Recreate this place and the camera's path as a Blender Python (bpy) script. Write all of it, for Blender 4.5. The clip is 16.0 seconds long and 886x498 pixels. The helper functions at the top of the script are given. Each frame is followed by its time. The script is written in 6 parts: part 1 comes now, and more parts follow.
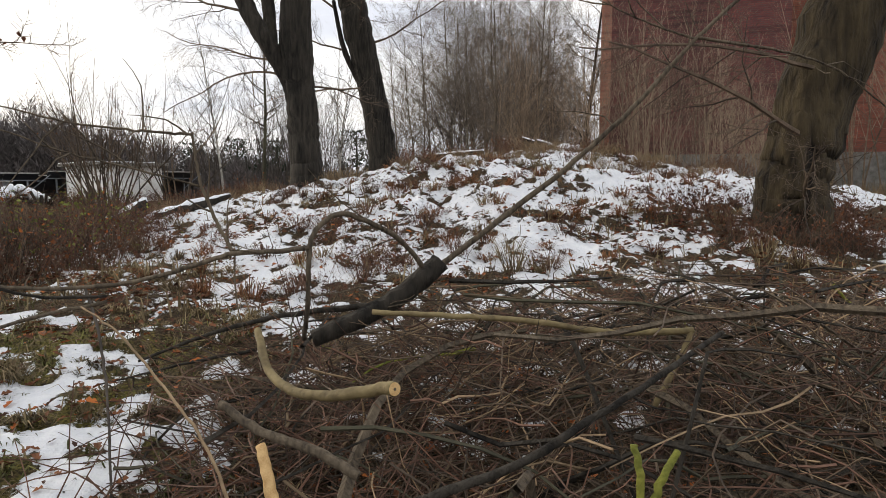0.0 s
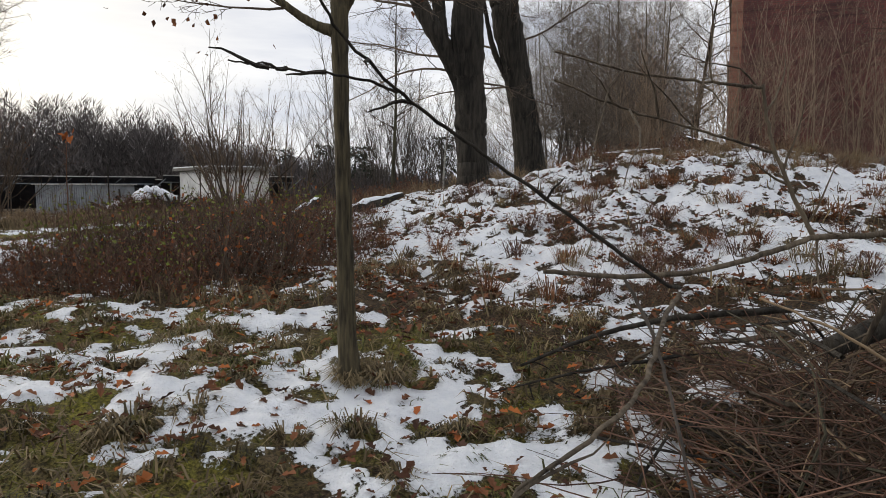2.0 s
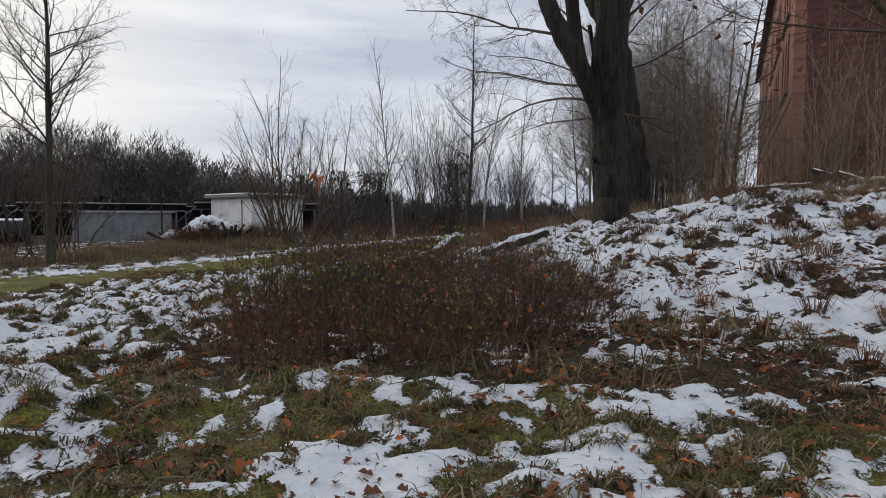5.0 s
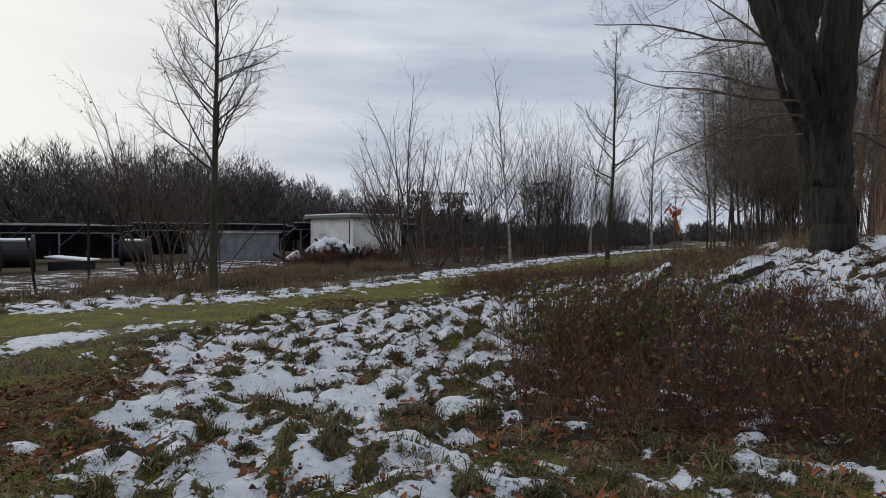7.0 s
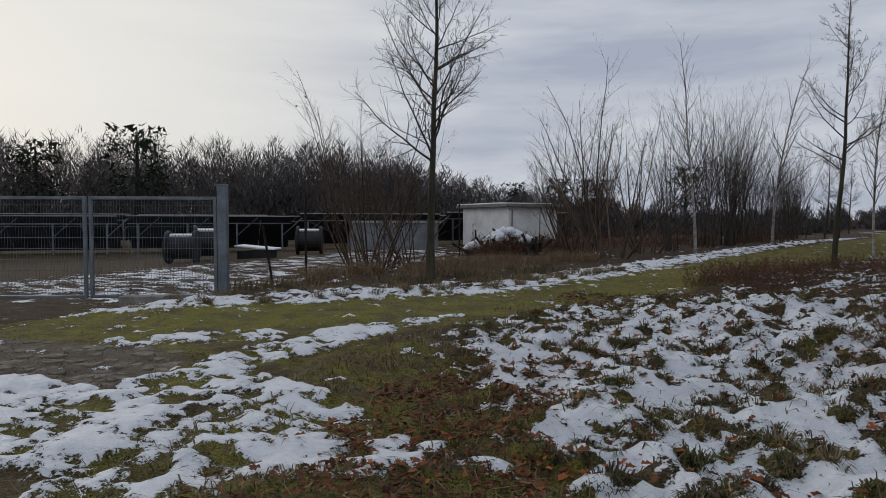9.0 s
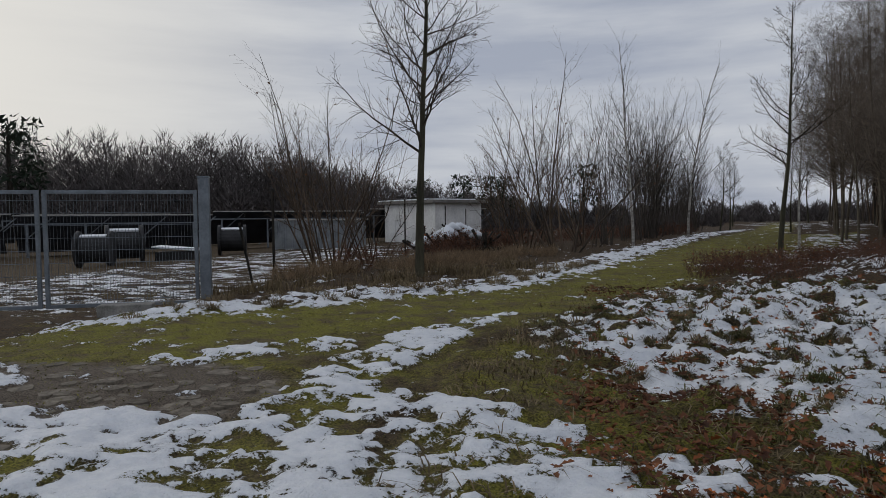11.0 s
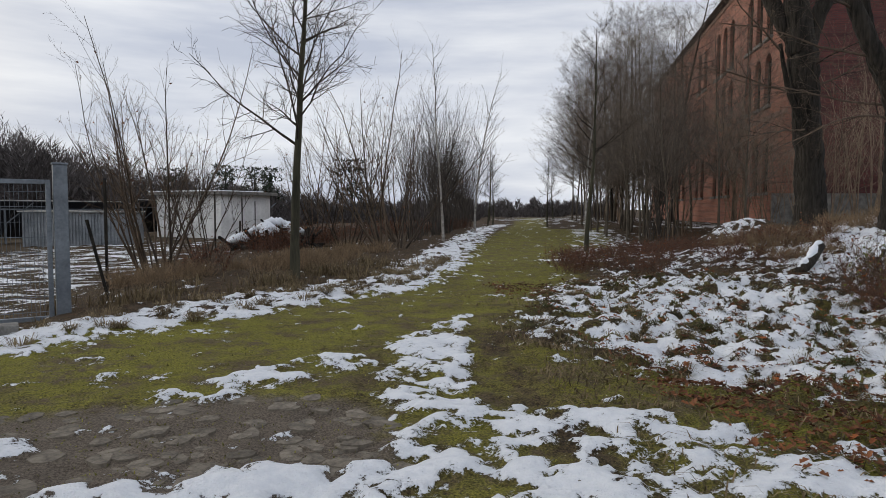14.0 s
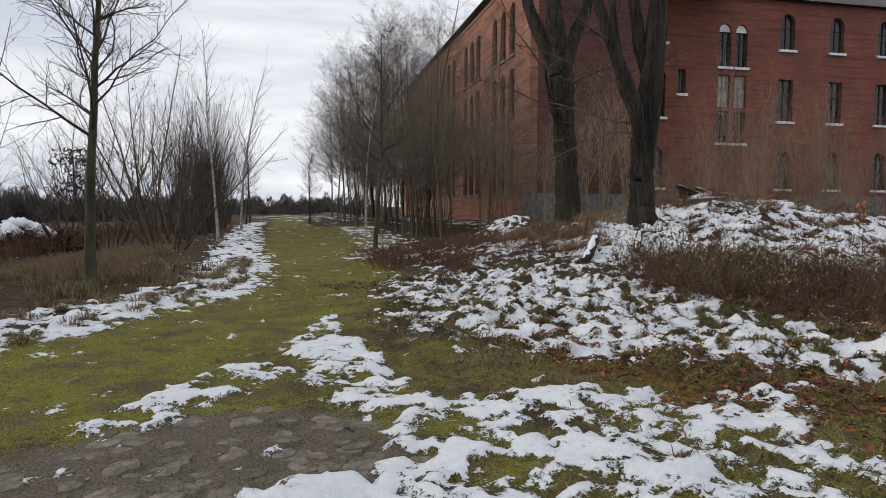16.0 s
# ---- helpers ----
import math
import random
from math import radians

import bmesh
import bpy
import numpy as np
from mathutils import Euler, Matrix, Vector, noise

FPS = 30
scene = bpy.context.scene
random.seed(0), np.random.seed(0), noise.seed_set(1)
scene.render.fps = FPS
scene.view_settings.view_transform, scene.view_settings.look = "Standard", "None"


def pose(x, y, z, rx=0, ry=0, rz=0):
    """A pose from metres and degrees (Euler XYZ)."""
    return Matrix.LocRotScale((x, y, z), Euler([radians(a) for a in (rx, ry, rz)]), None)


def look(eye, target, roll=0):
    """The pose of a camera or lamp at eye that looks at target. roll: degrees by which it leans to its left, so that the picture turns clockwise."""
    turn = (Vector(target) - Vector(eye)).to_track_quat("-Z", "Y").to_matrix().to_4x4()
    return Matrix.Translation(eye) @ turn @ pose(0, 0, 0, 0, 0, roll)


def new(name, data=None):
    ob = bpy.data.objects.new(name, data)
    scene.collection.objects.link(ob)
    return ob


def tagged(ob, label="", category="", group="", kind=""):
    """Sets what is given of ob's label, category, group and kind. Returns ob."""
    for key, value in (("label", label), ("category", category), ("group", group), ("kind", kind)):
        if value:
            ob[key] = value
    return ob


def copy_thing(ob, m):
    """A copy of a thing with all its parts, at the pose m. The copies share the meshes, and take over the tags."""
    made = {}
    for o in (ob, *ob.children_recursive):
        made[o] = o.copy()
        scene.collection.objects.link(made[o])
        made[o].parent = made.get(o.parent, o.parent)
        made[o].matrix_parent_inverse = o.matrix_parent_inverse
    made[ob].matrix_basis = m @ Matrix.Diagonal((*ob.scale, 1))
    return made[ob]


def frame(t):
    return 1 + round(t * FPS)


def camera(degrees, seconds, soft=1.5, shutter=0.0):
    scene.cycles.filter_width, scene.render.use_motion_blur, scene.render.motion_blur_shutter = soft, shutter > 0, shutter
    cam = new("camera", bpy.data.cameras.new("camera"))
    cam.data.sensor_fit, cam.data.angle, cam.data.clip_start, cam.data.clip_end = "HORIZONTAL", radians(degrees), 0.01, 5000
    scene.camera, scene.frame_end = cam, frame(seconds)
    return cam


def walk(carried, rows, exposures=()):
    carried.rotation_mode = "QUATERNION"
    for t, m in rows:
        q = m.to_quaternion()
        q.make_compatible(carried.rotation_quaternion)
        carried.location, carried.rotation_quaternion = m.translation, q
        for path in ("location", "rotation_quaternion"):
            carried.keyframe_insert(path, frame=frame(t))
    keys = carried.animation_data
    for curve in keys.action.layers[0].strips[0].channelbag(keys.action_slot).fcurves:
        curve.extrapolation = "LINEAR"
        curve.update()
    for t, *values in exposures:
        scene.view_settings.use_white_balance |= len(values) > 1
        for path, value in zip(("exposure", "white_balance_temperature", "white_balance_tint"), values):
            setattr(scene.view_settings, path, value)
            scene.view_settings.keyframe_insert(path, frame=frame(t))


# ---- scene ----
cam = camera(69.4, 16.0, soft=0.85)
PATH = [
    (0, (5.558, -0.364, 1.243), (5.595, 1.625, 1.028), -0.2),
    (0.3, (5.254, -0.244, 1.21), (5.193, 1.744, 1.004), -0.1),
    (0.5, (5.055, -0.171, 1.184), (4.971, 1.817, 0.986), 0.1),
    (1, (4.604, 0.026, 1.111), (4.481, 2.013, 0.922), -0.1),
    (1.5, (4.176, 0.039, 1.123), (4.025, 2.024, 0.93), 0.2),
    (2, (3.758, 0.082, 1.106), (3.569, 2.064, 0.914), 0.1),
    (2.5, (3.323, 0.164, 1.123), (3.121, 2.143, 0.92), 0.2),
    (3, (2.937, 0.199, 1.164), (2.727, 2.178, 0.966), -0.0),
    (3.5, (2.566, 0.345, 1.183), (2.354, 2.323, 0.978), 0.1),
    (3.7, (2.418, 0.392, 1.192), (2.199, 2.369, 0.982), -0.0),
    (5.8, (0.49, 0.729, 1.331), (0.311, 2.72, 1.268), 0.4),
    (6, (0.263, 0.771, 1.344), (0.033, 2.757, 1.281), 0.2),
    (6.5, (-0.29, 0.847, 1.378), (-0.598, 2.823, 1.327), 0.0),
    (7, (-0.835, 0.994, 1.405), (-1.235, 2.953, 1.348), 0.4),
    (7.5, (-1.373, 1.009, 1.413), (-1.894, 2.94, 1.363), 0.3),
    (8, (-1.937, 1.032, 1.404), (-2.564, 2.929, 1.316), 0.6),
    (8.5, (-2.44, 1.012, 1.412), (-3.178, 2.868, 1.314), 0.4),
    (8.7, (-2.623, 0.991, 1.414), (-3.392, 2.835, 1.321), 0.1),
    (10.8, (-4.89, 0.93, 1.351), (-5.464, 2.843, 1.249), -0.2),
    (11, (-5.017, 0.937, 1.355), (-5.473, 2.882, 1.253), -0.5),
    (11.3, (-5.188, 0.968, 1.372), (-5.441, 2.949, 1.264), -0.3),
    (11.5, (-5.322, 0.962, 1.378), (-5.383, 2.957, 1.266), -0.7),
    (12, (-5.714, 0.954, 1.403), (-5.461, 2.935, 1.287), -0.2),
    (12.5, (-6.155, 0.892, 1.406), (-5.817, 2.86, 1.289), 0.3),
    (13, (-6.623, 0.967, 1.414), (-6.266, 2.931, 1.294), 0.4),
    (13.5, (-7.089, 0.982, 1.442), (-6.743, 2.948, 1.321), 0.6),
    (14, (-7.522, 1.094, 1.465), (-7.219, 3.067, 1.339), 0.3),
    (14.5, (-7.912, 1.1, 1.495), (-7.614, 3.074, 1.368), -0.1),
    (15, (-8.13, 1.189, 1.477), (-7.388, 3.041, 1.346), -0.4),
    (15.5, (-8.51, 1.312, 1.497), (-7.551, 3.062, 1.362), 0.1),
    (16, (-8.965, 1.354, 1.515), (-7.929, 3.06, 1.383), 0.3),
]
walk(cam, [(t, look(eye, target, roll)) for t, eye, target, roll in PATH],
     exposures=[(0, 0.8, 7400, 10), (1.0, 0.53, 7250, 10), (1.5, 0.49, 7200, 10), (2.5, 0.36, 7050, 10), (3.7, 0.21, 6850, 10), (6.5, -0.02, 6500, 10), (8.5, -0.27, 6500, 10),
                (10.8, -0.44, 6550, 10), (11.5, -0.3, 6600, 10), (12.5, 0.1, 6680, 10), (13, 0.13, 6710, 10), (14.5, 0.15, 6760, 10), (15, 0.14, 6800, 10), (16, 0.36, 6920, 10)])

# ---- world, sun ----
SUN_HEADING = 62.0    # degrees to the left of +y
SUN_HEIGHT = 13.0
world = bpy.data.worlds.new("overcast")
scene.world = world
world.use_nodes = True
wn, wl = world.node_tree.nodes, world.node_tree.links
wn.clear()
w_out = wn.new("ShaderNodeOutputWorld")
w_bg = wn.new("ShaderNodeBackground")
w_sky = wn.new("ShaderNodeTexSky")
w_sky.sky_type = "NISHITA"
w_sky.sun_disc = False
w_sky.sun_elevation = radians(SUN_HEIGHT)
w_sky.sun_rotation = radians(-SUN_HEADING)
w_co = wn.new("ShaderNodeTexCoord")
w_map = wn.new("ShaderNodeMapping")
w_map.inputs["Scale"].default_value = (1.0, 1.0, 7.0)
w_noise = wn.new("ShaderNodeTexNoise")
w_noise.inputs["Scale"].default_value = 2.2
w_noise.inputs["Detail"].default_value = 6.0
w_noise.inputs["Roughness"].default_value = 0.55
w_ramp = wn.new("ShaderNodeValToRGB")
w_ramp.color_ramp.elements[0].position, w_ramp.color_ramp.elements[0].color = 0.36, (0.50, 0.555, 0.68, 1)
w_ramp.color_ramp.elements[1].position, w_ramp.color_ramp.elements[1].color = 0.66, (0.80, 0.84, 0.91, 1)
sun_way = Vector((-math.sin(radians(SUN_HEADING)) * math.cos(radians(SUN_HEIGHT)),
                  math.cos(radians(SUN_HEADING)) * math.cos(radians(SUN_HEIGHT)), math.sin(radians(SUN_HEIGHT))))
w_dot = wn.new("ShaderNodeVectorMath")
w_dot.operation = "DOT_PRODUCT"
w_dot.inputs[1].default_value = sun_way
w_glow = wn.new("ShaderNodeMapRange")
w_glow.interpolation_type = "SMOOTHSTEP"
w_glow.inputs["From Min"].default_value, w_glow.inputs["From Max"].default_value = 0.72, 1.05
w_mix1 = wn.new("ShaderNodeMixRGB")
w_mix1.inputs[2].default_value = (1.08, 1.06, 1.0, 1)
w_skys = wn.new("ShaderNodeMixRGB")
w_skys.blend_type = "MULTIPLY"
w_skys.inputs[0].default_value = 1.0
w_skys.inputs[2].default_value = (0.1, 0.1, 0.1, 1)
w_mix2 = wn.new("ShaderNodeMixRGB")
w_mix2.inputs[0].default_value = 0.97
wl.new(w_co.outputs["Generated"], w_map.inputs[0])
wl.new(w_map.outputs[0], w_noise.inputs["Vector"])
wl.new(w_noise.outputs["Fac"], w_ramp.inputs[0])
wl.new(w_co.outputs["Generated"], w_dot.inputs[0])
wl.new(w_dot.outputs["Value"], w_glow.inputs["Value"])
wl.new(w_glow.outputs[0], w_mix1.inputs[0])
wl.new(w_ramp.outputs[0], w_mix1.inputs[1])
wl.new(w_sky.outputs[0], w_skys.inputs[1])
wl.new(w_skys.outputs[0], w_mix2.inputs[1])
wl.new(w_mix1.outputs[0], w_mix2.inputs[2])
wl.new(w_mix2.outputs[0], w_bg.inputs[0])
w_bg.inputs[1].default_value = 0.95
wl.new(w_bg.outputs[0], w_out.inputs[0])

sun_data = bpy.data.lights.new("sun", "SUN")
sun_data.energy, sun_data.angle, sun_data.color = 0.9, radians(22), (1.0, 0.94, 0.86)
sun_ob = new("sun", sun_data)
sun_ob.matrix_world = look(sun_way * 50, (0, 0, 0))


# ---- materials ----
def material(name, low, high, scale=6.0, rough=0.85, bump=0.3, bump_scale=None, metal=0.0, per="none", spread=0.25, stretch=(1, 1, 1), spec=0.3, fine=0.5, deep=0.02):
    """Two-colour procedural surface with a coarse and a fine noise, relief, and optional variation by object or island."""
    m = bpy.data.materials.new(name)
    m.use_nodes = True
    n, l = m.node_tree.nodes, m.node_tree.links
    bsdf = n["Principled BSDF"]
    bsdf.inputs["Roughness"].default_value, bsdf.inputs["Metallic"].default_value = rough, metal
    bsdf.inputs["Specular IOR Level"].default_value = spec
    co, mp = n.new("ShaderNodeTexCoord"), n.new("ShaderNodeMapping")
    mp.inputs["Scale"].default_value = stretch
    l.new(co.outputs["Object"], mp.inputs[0])
    big, small = n.new("ShaderNodeTexNoise"), n.new("ShaderNodeTexNoise")
    big.inputs["Scale"].default_value, big.inputs["Detail"].default_value = scale, 3
    small.inputs["Scale"].default_value, small.inputs["Detail"].default_value = (bump_scale or scale * 8), 4
    l.new(mp.outputs[0], big.inputs["Vector"])
    l.new(mp.outputs[0], small.inputs["Vector"])
    mix = n.new("ShaderNodeMath")
    mix.operation = "MULTIPLY_ADD"
    mix.inputs[1].default_value = fine
    l.new(small.outputs["Fac"], mix.inputs[0])
    l.new(big.outputs["Fac"], mix.inputs[2])
    rng = n.new("ShaderNodeMapRange")
    rng.inputs["From Min"].default_value, rng.inputs["From Max"].default_value = 0.35 + 0.35 * fine, 0.65 + 0.65 * fine
    l.new(mix.outputs[0], rng.inputs["Value"])
    col = n.new("ShaderNodeMixRGB")
    col.inputs[1].default_value, col.inputs[2].default_value = (*low, 1), (*high, 1)
    l.new(rng.outputs[0], col.inputs[0])
    last = col.outputs[0]
    if per != "none":
        src = n.new("ShaderNodeObjectInfo" if per == "object" else "ShaderNodeNewGeometry")
        hsv = n.new("ShaderNodeHueSaturation")
        vr = n.new("ShaderNodeMapRange")
        vr.inputs["To Min"].default_value, vr.inputs["To Max"].default_value = 1 - spread, 1 + spread
        l.new(src.outputs["Random" if per == "object" else "Random Per Island"], vr.inputs["Value"])
        l.new(vr.outputs[0], hsv.inputs["Value"])
        l.new(last, hsv.inputs["Color"])
        last = hsv.outputs[0]
    l.new(last, bsdf.inputs["Base Color"])
    if bump:
        b = n.new("ShaderNodeBump")
        b.inputs["Strength"].default_value, b.inputs["Distance"].default_value = bump, deep
        l.new(small.outputs["Fac"], b.inputs["Height"])
        l.new(b.outputs[0], bsdf.inputs["Normal"])
    return m


M_BARK_DARK = material("bark_dark", (0.006, 0.005, 0.004), (0.05, 0.043, 0.034), 3, 0.95, 1.0, 17, stretch=(1, 1, 0.14), deep=0.07, fine=1.4)
M_BARK_YOUNG = material("bark_young", (0.03, 0.023, 0.017), (0.15, 0.118, 0.082), 6, 0.9, 1.0, 60, stretch=(1, 1, 0.15), deep=0.015, fine=1.2)
M_BARK_MOSS = material("bark_moss", (0.007, 0.005, 0.004), (0.075, 0.056, 0.03), 3.5, 0.95, 1.0, 13, stretch=(1, 1, 0.22), deep=0.1, fine=1.4)
M_BARK_GREEN = material("bark_green", (0.03, 0.029, 0.02), (0.085, 0.078, 0.05), 4, 0.92, 0.6, 30, stretch=(1, 1, 0.2))
M_TWIG = material("twig", (0.045, 0.032, 0.023), (0.12, 0.085, 0.058), 5, 0.75, 0.0, per="island", spread=0.6)
M_TWIG_TAN = material("twig_tan", (0.13, 0.088, 0.052), (0.3, 0.21, 0.125), 5, 0.75, 0.0, per="island", spread=0.55)
M_TWIG_RED = material("twig_red", (0.055, 0.029, 0.021), (0.15, 0.08, 0.053), 5, 0.75, 0.0, per="island", spread=0.6)
M_TWIG_GREY = material("twig_grey", (0.035, 0.03, 0.026), (0.095, 0.08, 0.068), 5, 0.85, 0.0, per="island", spread=0.4)
M_TWIG_PALE = material("twig_pale", (0.15, 0.105, 0.072), (0.33, 0.245, 0.175), 5, 0.8, 0.0, per="island", spread=0.45)
M_TWIG_DARK = material("twig_dark", (0.018, 0.014, 0.011), (0.07, 0.055, 0.042), 5, 0.85, 0.0, per="island", spread=0.4)
M_GRASS_OLD = material("grass_old", (0.035, 0.03, 0.017), (0.11, 0.09, 0.05), 1.3, 0.85, 0.0, per="island", spread=0.5)
M_TWIG_WOOD = material("twig_wood", (0.085, 0.068, 0.054), (0.19, 0.155, 0.125), 5, 0.85, 0.0, per="island", spread=0.5)
M_BARK_POLE = material("bark_pole", (0.055, 0.045, 0.035), (0.16, 0.135, 0.1), 5, 0.9, 0.5, 30, stretch=(1, 1, 0.25))
M_BARK_RIBBED = material("bark_ribbed", (0.016, 0.013, 0.009), (0.125, 0.102, 0.058), 7, 0.92, 1.0, 70, stretch=(1, 1, 0.1), deep=0.02, fine=1.5)
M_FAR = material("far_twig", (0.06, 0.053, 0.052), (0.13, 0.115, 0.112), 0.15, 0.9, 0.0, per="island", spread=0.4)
M_PINE = material("pine_needles", (0.012, 0.02, 0.013), (0.03, 0.042, 0.025), 1.0, 0.9, 0.0, per="island", spread=0.35)
M_BIRCH = material("birch_bark", (0.10, 0.09, 0.08), (0.55, 0.52, 0.48), 4, 0.75, 0.3, 20, stretch=(1, 1, 2.5))
M_WOOD_CUT = material("cut_wood", (0.45, 0.27, 0.11), (0.66, 0.45, 0.22), 30, 0.7, 0.1)
M_WOOD_PEELED = material("peeled_wood", (0.085, 0.062, 0.03), (0.24, 0.185, 0.09), 8, 0.7, 0.3, 40)
M_MOSSY = material("mossy_stick", (0.09, 0.1, 0.02), (0.22, 0.22, 0.04), 12, 0.95, 0.6, 60)
M_SNOW = material("snow", (0.74, 0.77, 0.82), (0.86, 0.88, 0.91), 2, 0.6, 0.35, 18, spec=0.2)
M_GRASS = material("grass_green", (0.04, 0.046, 0.012), (0.13, 0.125, 0.036), 1.3, 0.8, 0.0, per="island", spread=0.5)
M_MOSS = material("track_moss", (0.075, 0.075, 0.015), (0.25, 0.23, 0.05), 1.3, 0.85, 0.0, per="island", spread=0.5)
M_STRAW = material("grass_straw", (0.085, 0.06, 0.032), (0.25, 0.19, 0.105), 1.3, 0.85, 0.0, per="island", spread=0.45)
M_LEAF = material("leaf_brown", (0.06, 0.022, 0.012), (0.2, 0.075, 0.028), 0.8, 0.8, 0.0, per="island", spread=0.6)
M_BRACKEN = material("bracken", (0.09, 0.036, 0.016), (0.24, 0.105, 0.045), 0.8, 0.85, 0.0, per="island", spread=0.6)
M_LEAF_ORANGE = material("leaf_orange", (0.2, 0.05, 0.015), (0.4, 0.13, 0.03), 0.8, 0.75, 0.0, per="island", spread=0.4)
M_LEAF_GREEN = material("leaf_green", (0.08, 0.1, 0.016), (0.2, 0.21, 0.04), 0.8, 0.75, 0.0, per="island", spread=0.4)
M_STEEL = material("galvanised_steel", (0.12, 0.135, 0.155), (0.23, 0.26, 0.29), 3, 0.5, 0.05, 30, metal=0.55)
M_WHITE_WALL = material("white_render", (0.6, 0.6, 0.59), (0.84, 0.84, 0.83), 1.0, 0.9, 0.25, 8)
M_SHEET = material("grey_sheet", (0.17, 0.185, 0.2), (0.3, 0.32, 0.34), 1.5, 0.55, 0.1, 10, metal=0.3)
M_PANEL = material("solar_back", (0.012, 0.014, 0.02), (0.035, 0.038, 0.048), 1.2, 0.45, 0.0)
M_BLACK = material("black_plastic", (0.012, 0.012, 0.013), (0.03, 0.03, 0.032), 2, 0.55, 0.1)
M_CONCRETE = material("concrete", (0.12, 0.115, 0.105), (0.27, 0.26, 0.24), 5, 0.95, 0.5, 40)
M_STONE = material("cobble", (0.08, 0.068, 0.054), (0.2, 0.172, 0.135), 9, 0.92, 0.4, 40, per="object", spread=0.25)
M_SLATE = material("slate_roof", (0.05, 0.042, 0.04), (0.1, 0.085, 0.08), 1, 0.8, 0.3, 8)
M_GLASS = material("dark_glass", (0.01, 0.011, 0.013), (0.03, 0.032, 0.036), 1, 0.12, 0.0, spec=0.5)
M_FRAME = material("pale_frame", (0.24, 0.235, 0.22), (0.5, 0.49, 0.46), 2, 0.8, 0.1)


def brick_material(name, a, b, mortar, dirt):
    m = bpy.data.materials.new(name)
    m.use_nodes = True
    n, l = m.node_tree.nodes, m.node_tree.links
    bsdf = n["Principled BSDF"]
    bsdf.inputs["Roughness"].default_value = 0.92
    uv = n.new("ShaderNodeUVMap")
    br = n.new("ShaderNodeTexBrick")
    br.inputs["Scale"].default_value = 1.0
    br.inputs["Brick Width"].default_value, br.inputs["Row Height"].default_value = 0.26, 0.085
    br.inputs["Mortar Size"].default_value = 0.012
    br.inputs["Color1"].default_value, br.inputs["Color2"].default_value = (*a, 1), (*b, 1)
    br.inputs["Mortar"].default_value = (*mortar, 1)
    l.new(uv.outputs[0], br.inputs["Vector"])
    nz = n.new("ShaderNodeTexNoise")
    nz.inputs["Scale"].default_value, nz.inputs["Detail"].default_value = 0.45, 6
    l.new(uv.outputs[0], nz.inputs["Vector"])
    rmp = n.new("ShaderNodeMapRange")
    rmp.inputs["From Min"].default_value, rmp.inputs["From Max"].default_value = 0.4, 0.75
    l.new(nz.outputs["Fac"], rmp.inputs["Value"])
    mx = n.new("ShaderNodeMixRGB")
    mx.inputs[2].default_value = (*dirt, 1)
    l.new(rmp.outputs[0], mx.inputs[0])
    l.new(br.outputs["Color"], mx.inputs[1])
    band_map, band = n.new("ShaderNodeMapping"), n.new("ShaderNodeTexNoise")
    band_map.inputs["Scale"].default_value = (0.22, 5.5, 1)
    band.inputs["Scale"].default_value, band.inputs["Detail"].default_value = 1.0, 5
    l.new(uv.outputs[0], band_map.inputs[0])
    l.new(band_map.outputs[0], band.inputs["Vector"])
    band_rng = n.new("ShaderNodeMapRange")
    band_rng.inputs["From Min"].default_value, band_rng.inputs["From Max"].default_value = 0.5, 0.68
    band_rng.inputs["To Max"].default_value = 0.75
    l.new(band.outputs["Fac"], band_rng.inputs["Value"])
    worn = n.new("ShaderNodeMixRGB")
    worn.inputs[2].default_value = (*[c * 0.6 for c in dirt], 1)
    l.new(band_rng.outputs[0], worn.inputs[0])
    l.new(mx.outputs[0], worn.inputs[1])
    l.new(worn.outputs[0], bsdf.inputs["Base Color"])
    bp = n.new("ShaderNodeBump")
    bp.inputs["Strength"].default_value, bp.inputs["Distance"].default_value = 0.6, 0.02
    bp.invert = True
    l.new(br.outputs["Fac"], bp.inputs["Height"])
    l.new(bp.outputs[0], bsdf.inputs["Normal"])
    return m


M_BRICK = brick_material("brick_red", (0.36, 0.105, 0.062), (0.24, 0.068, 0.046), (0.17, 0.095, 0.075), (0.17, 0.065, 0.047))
# Darker copy for the blank end wall: its shade is put into the colour.
M_BRICK_PLUM_SHADE = brick_material("brick_plum", (0.2, 0.058, 0.05), (0.125, 0.038, 0.036), (0.1, 0.06, 0.056), (0.075, 0.036, 0.032))
# Brighter, oranger copy for the side wall: its light is put into the colour.
M_BRICK_ORANGE_LIT = brick_material("brick_orange", (0.47, 0.19, 0.12), (0.33, 0.125, 0.08), (0.28, 0.19, 0.15), (0.2, 0.09, 0.066))


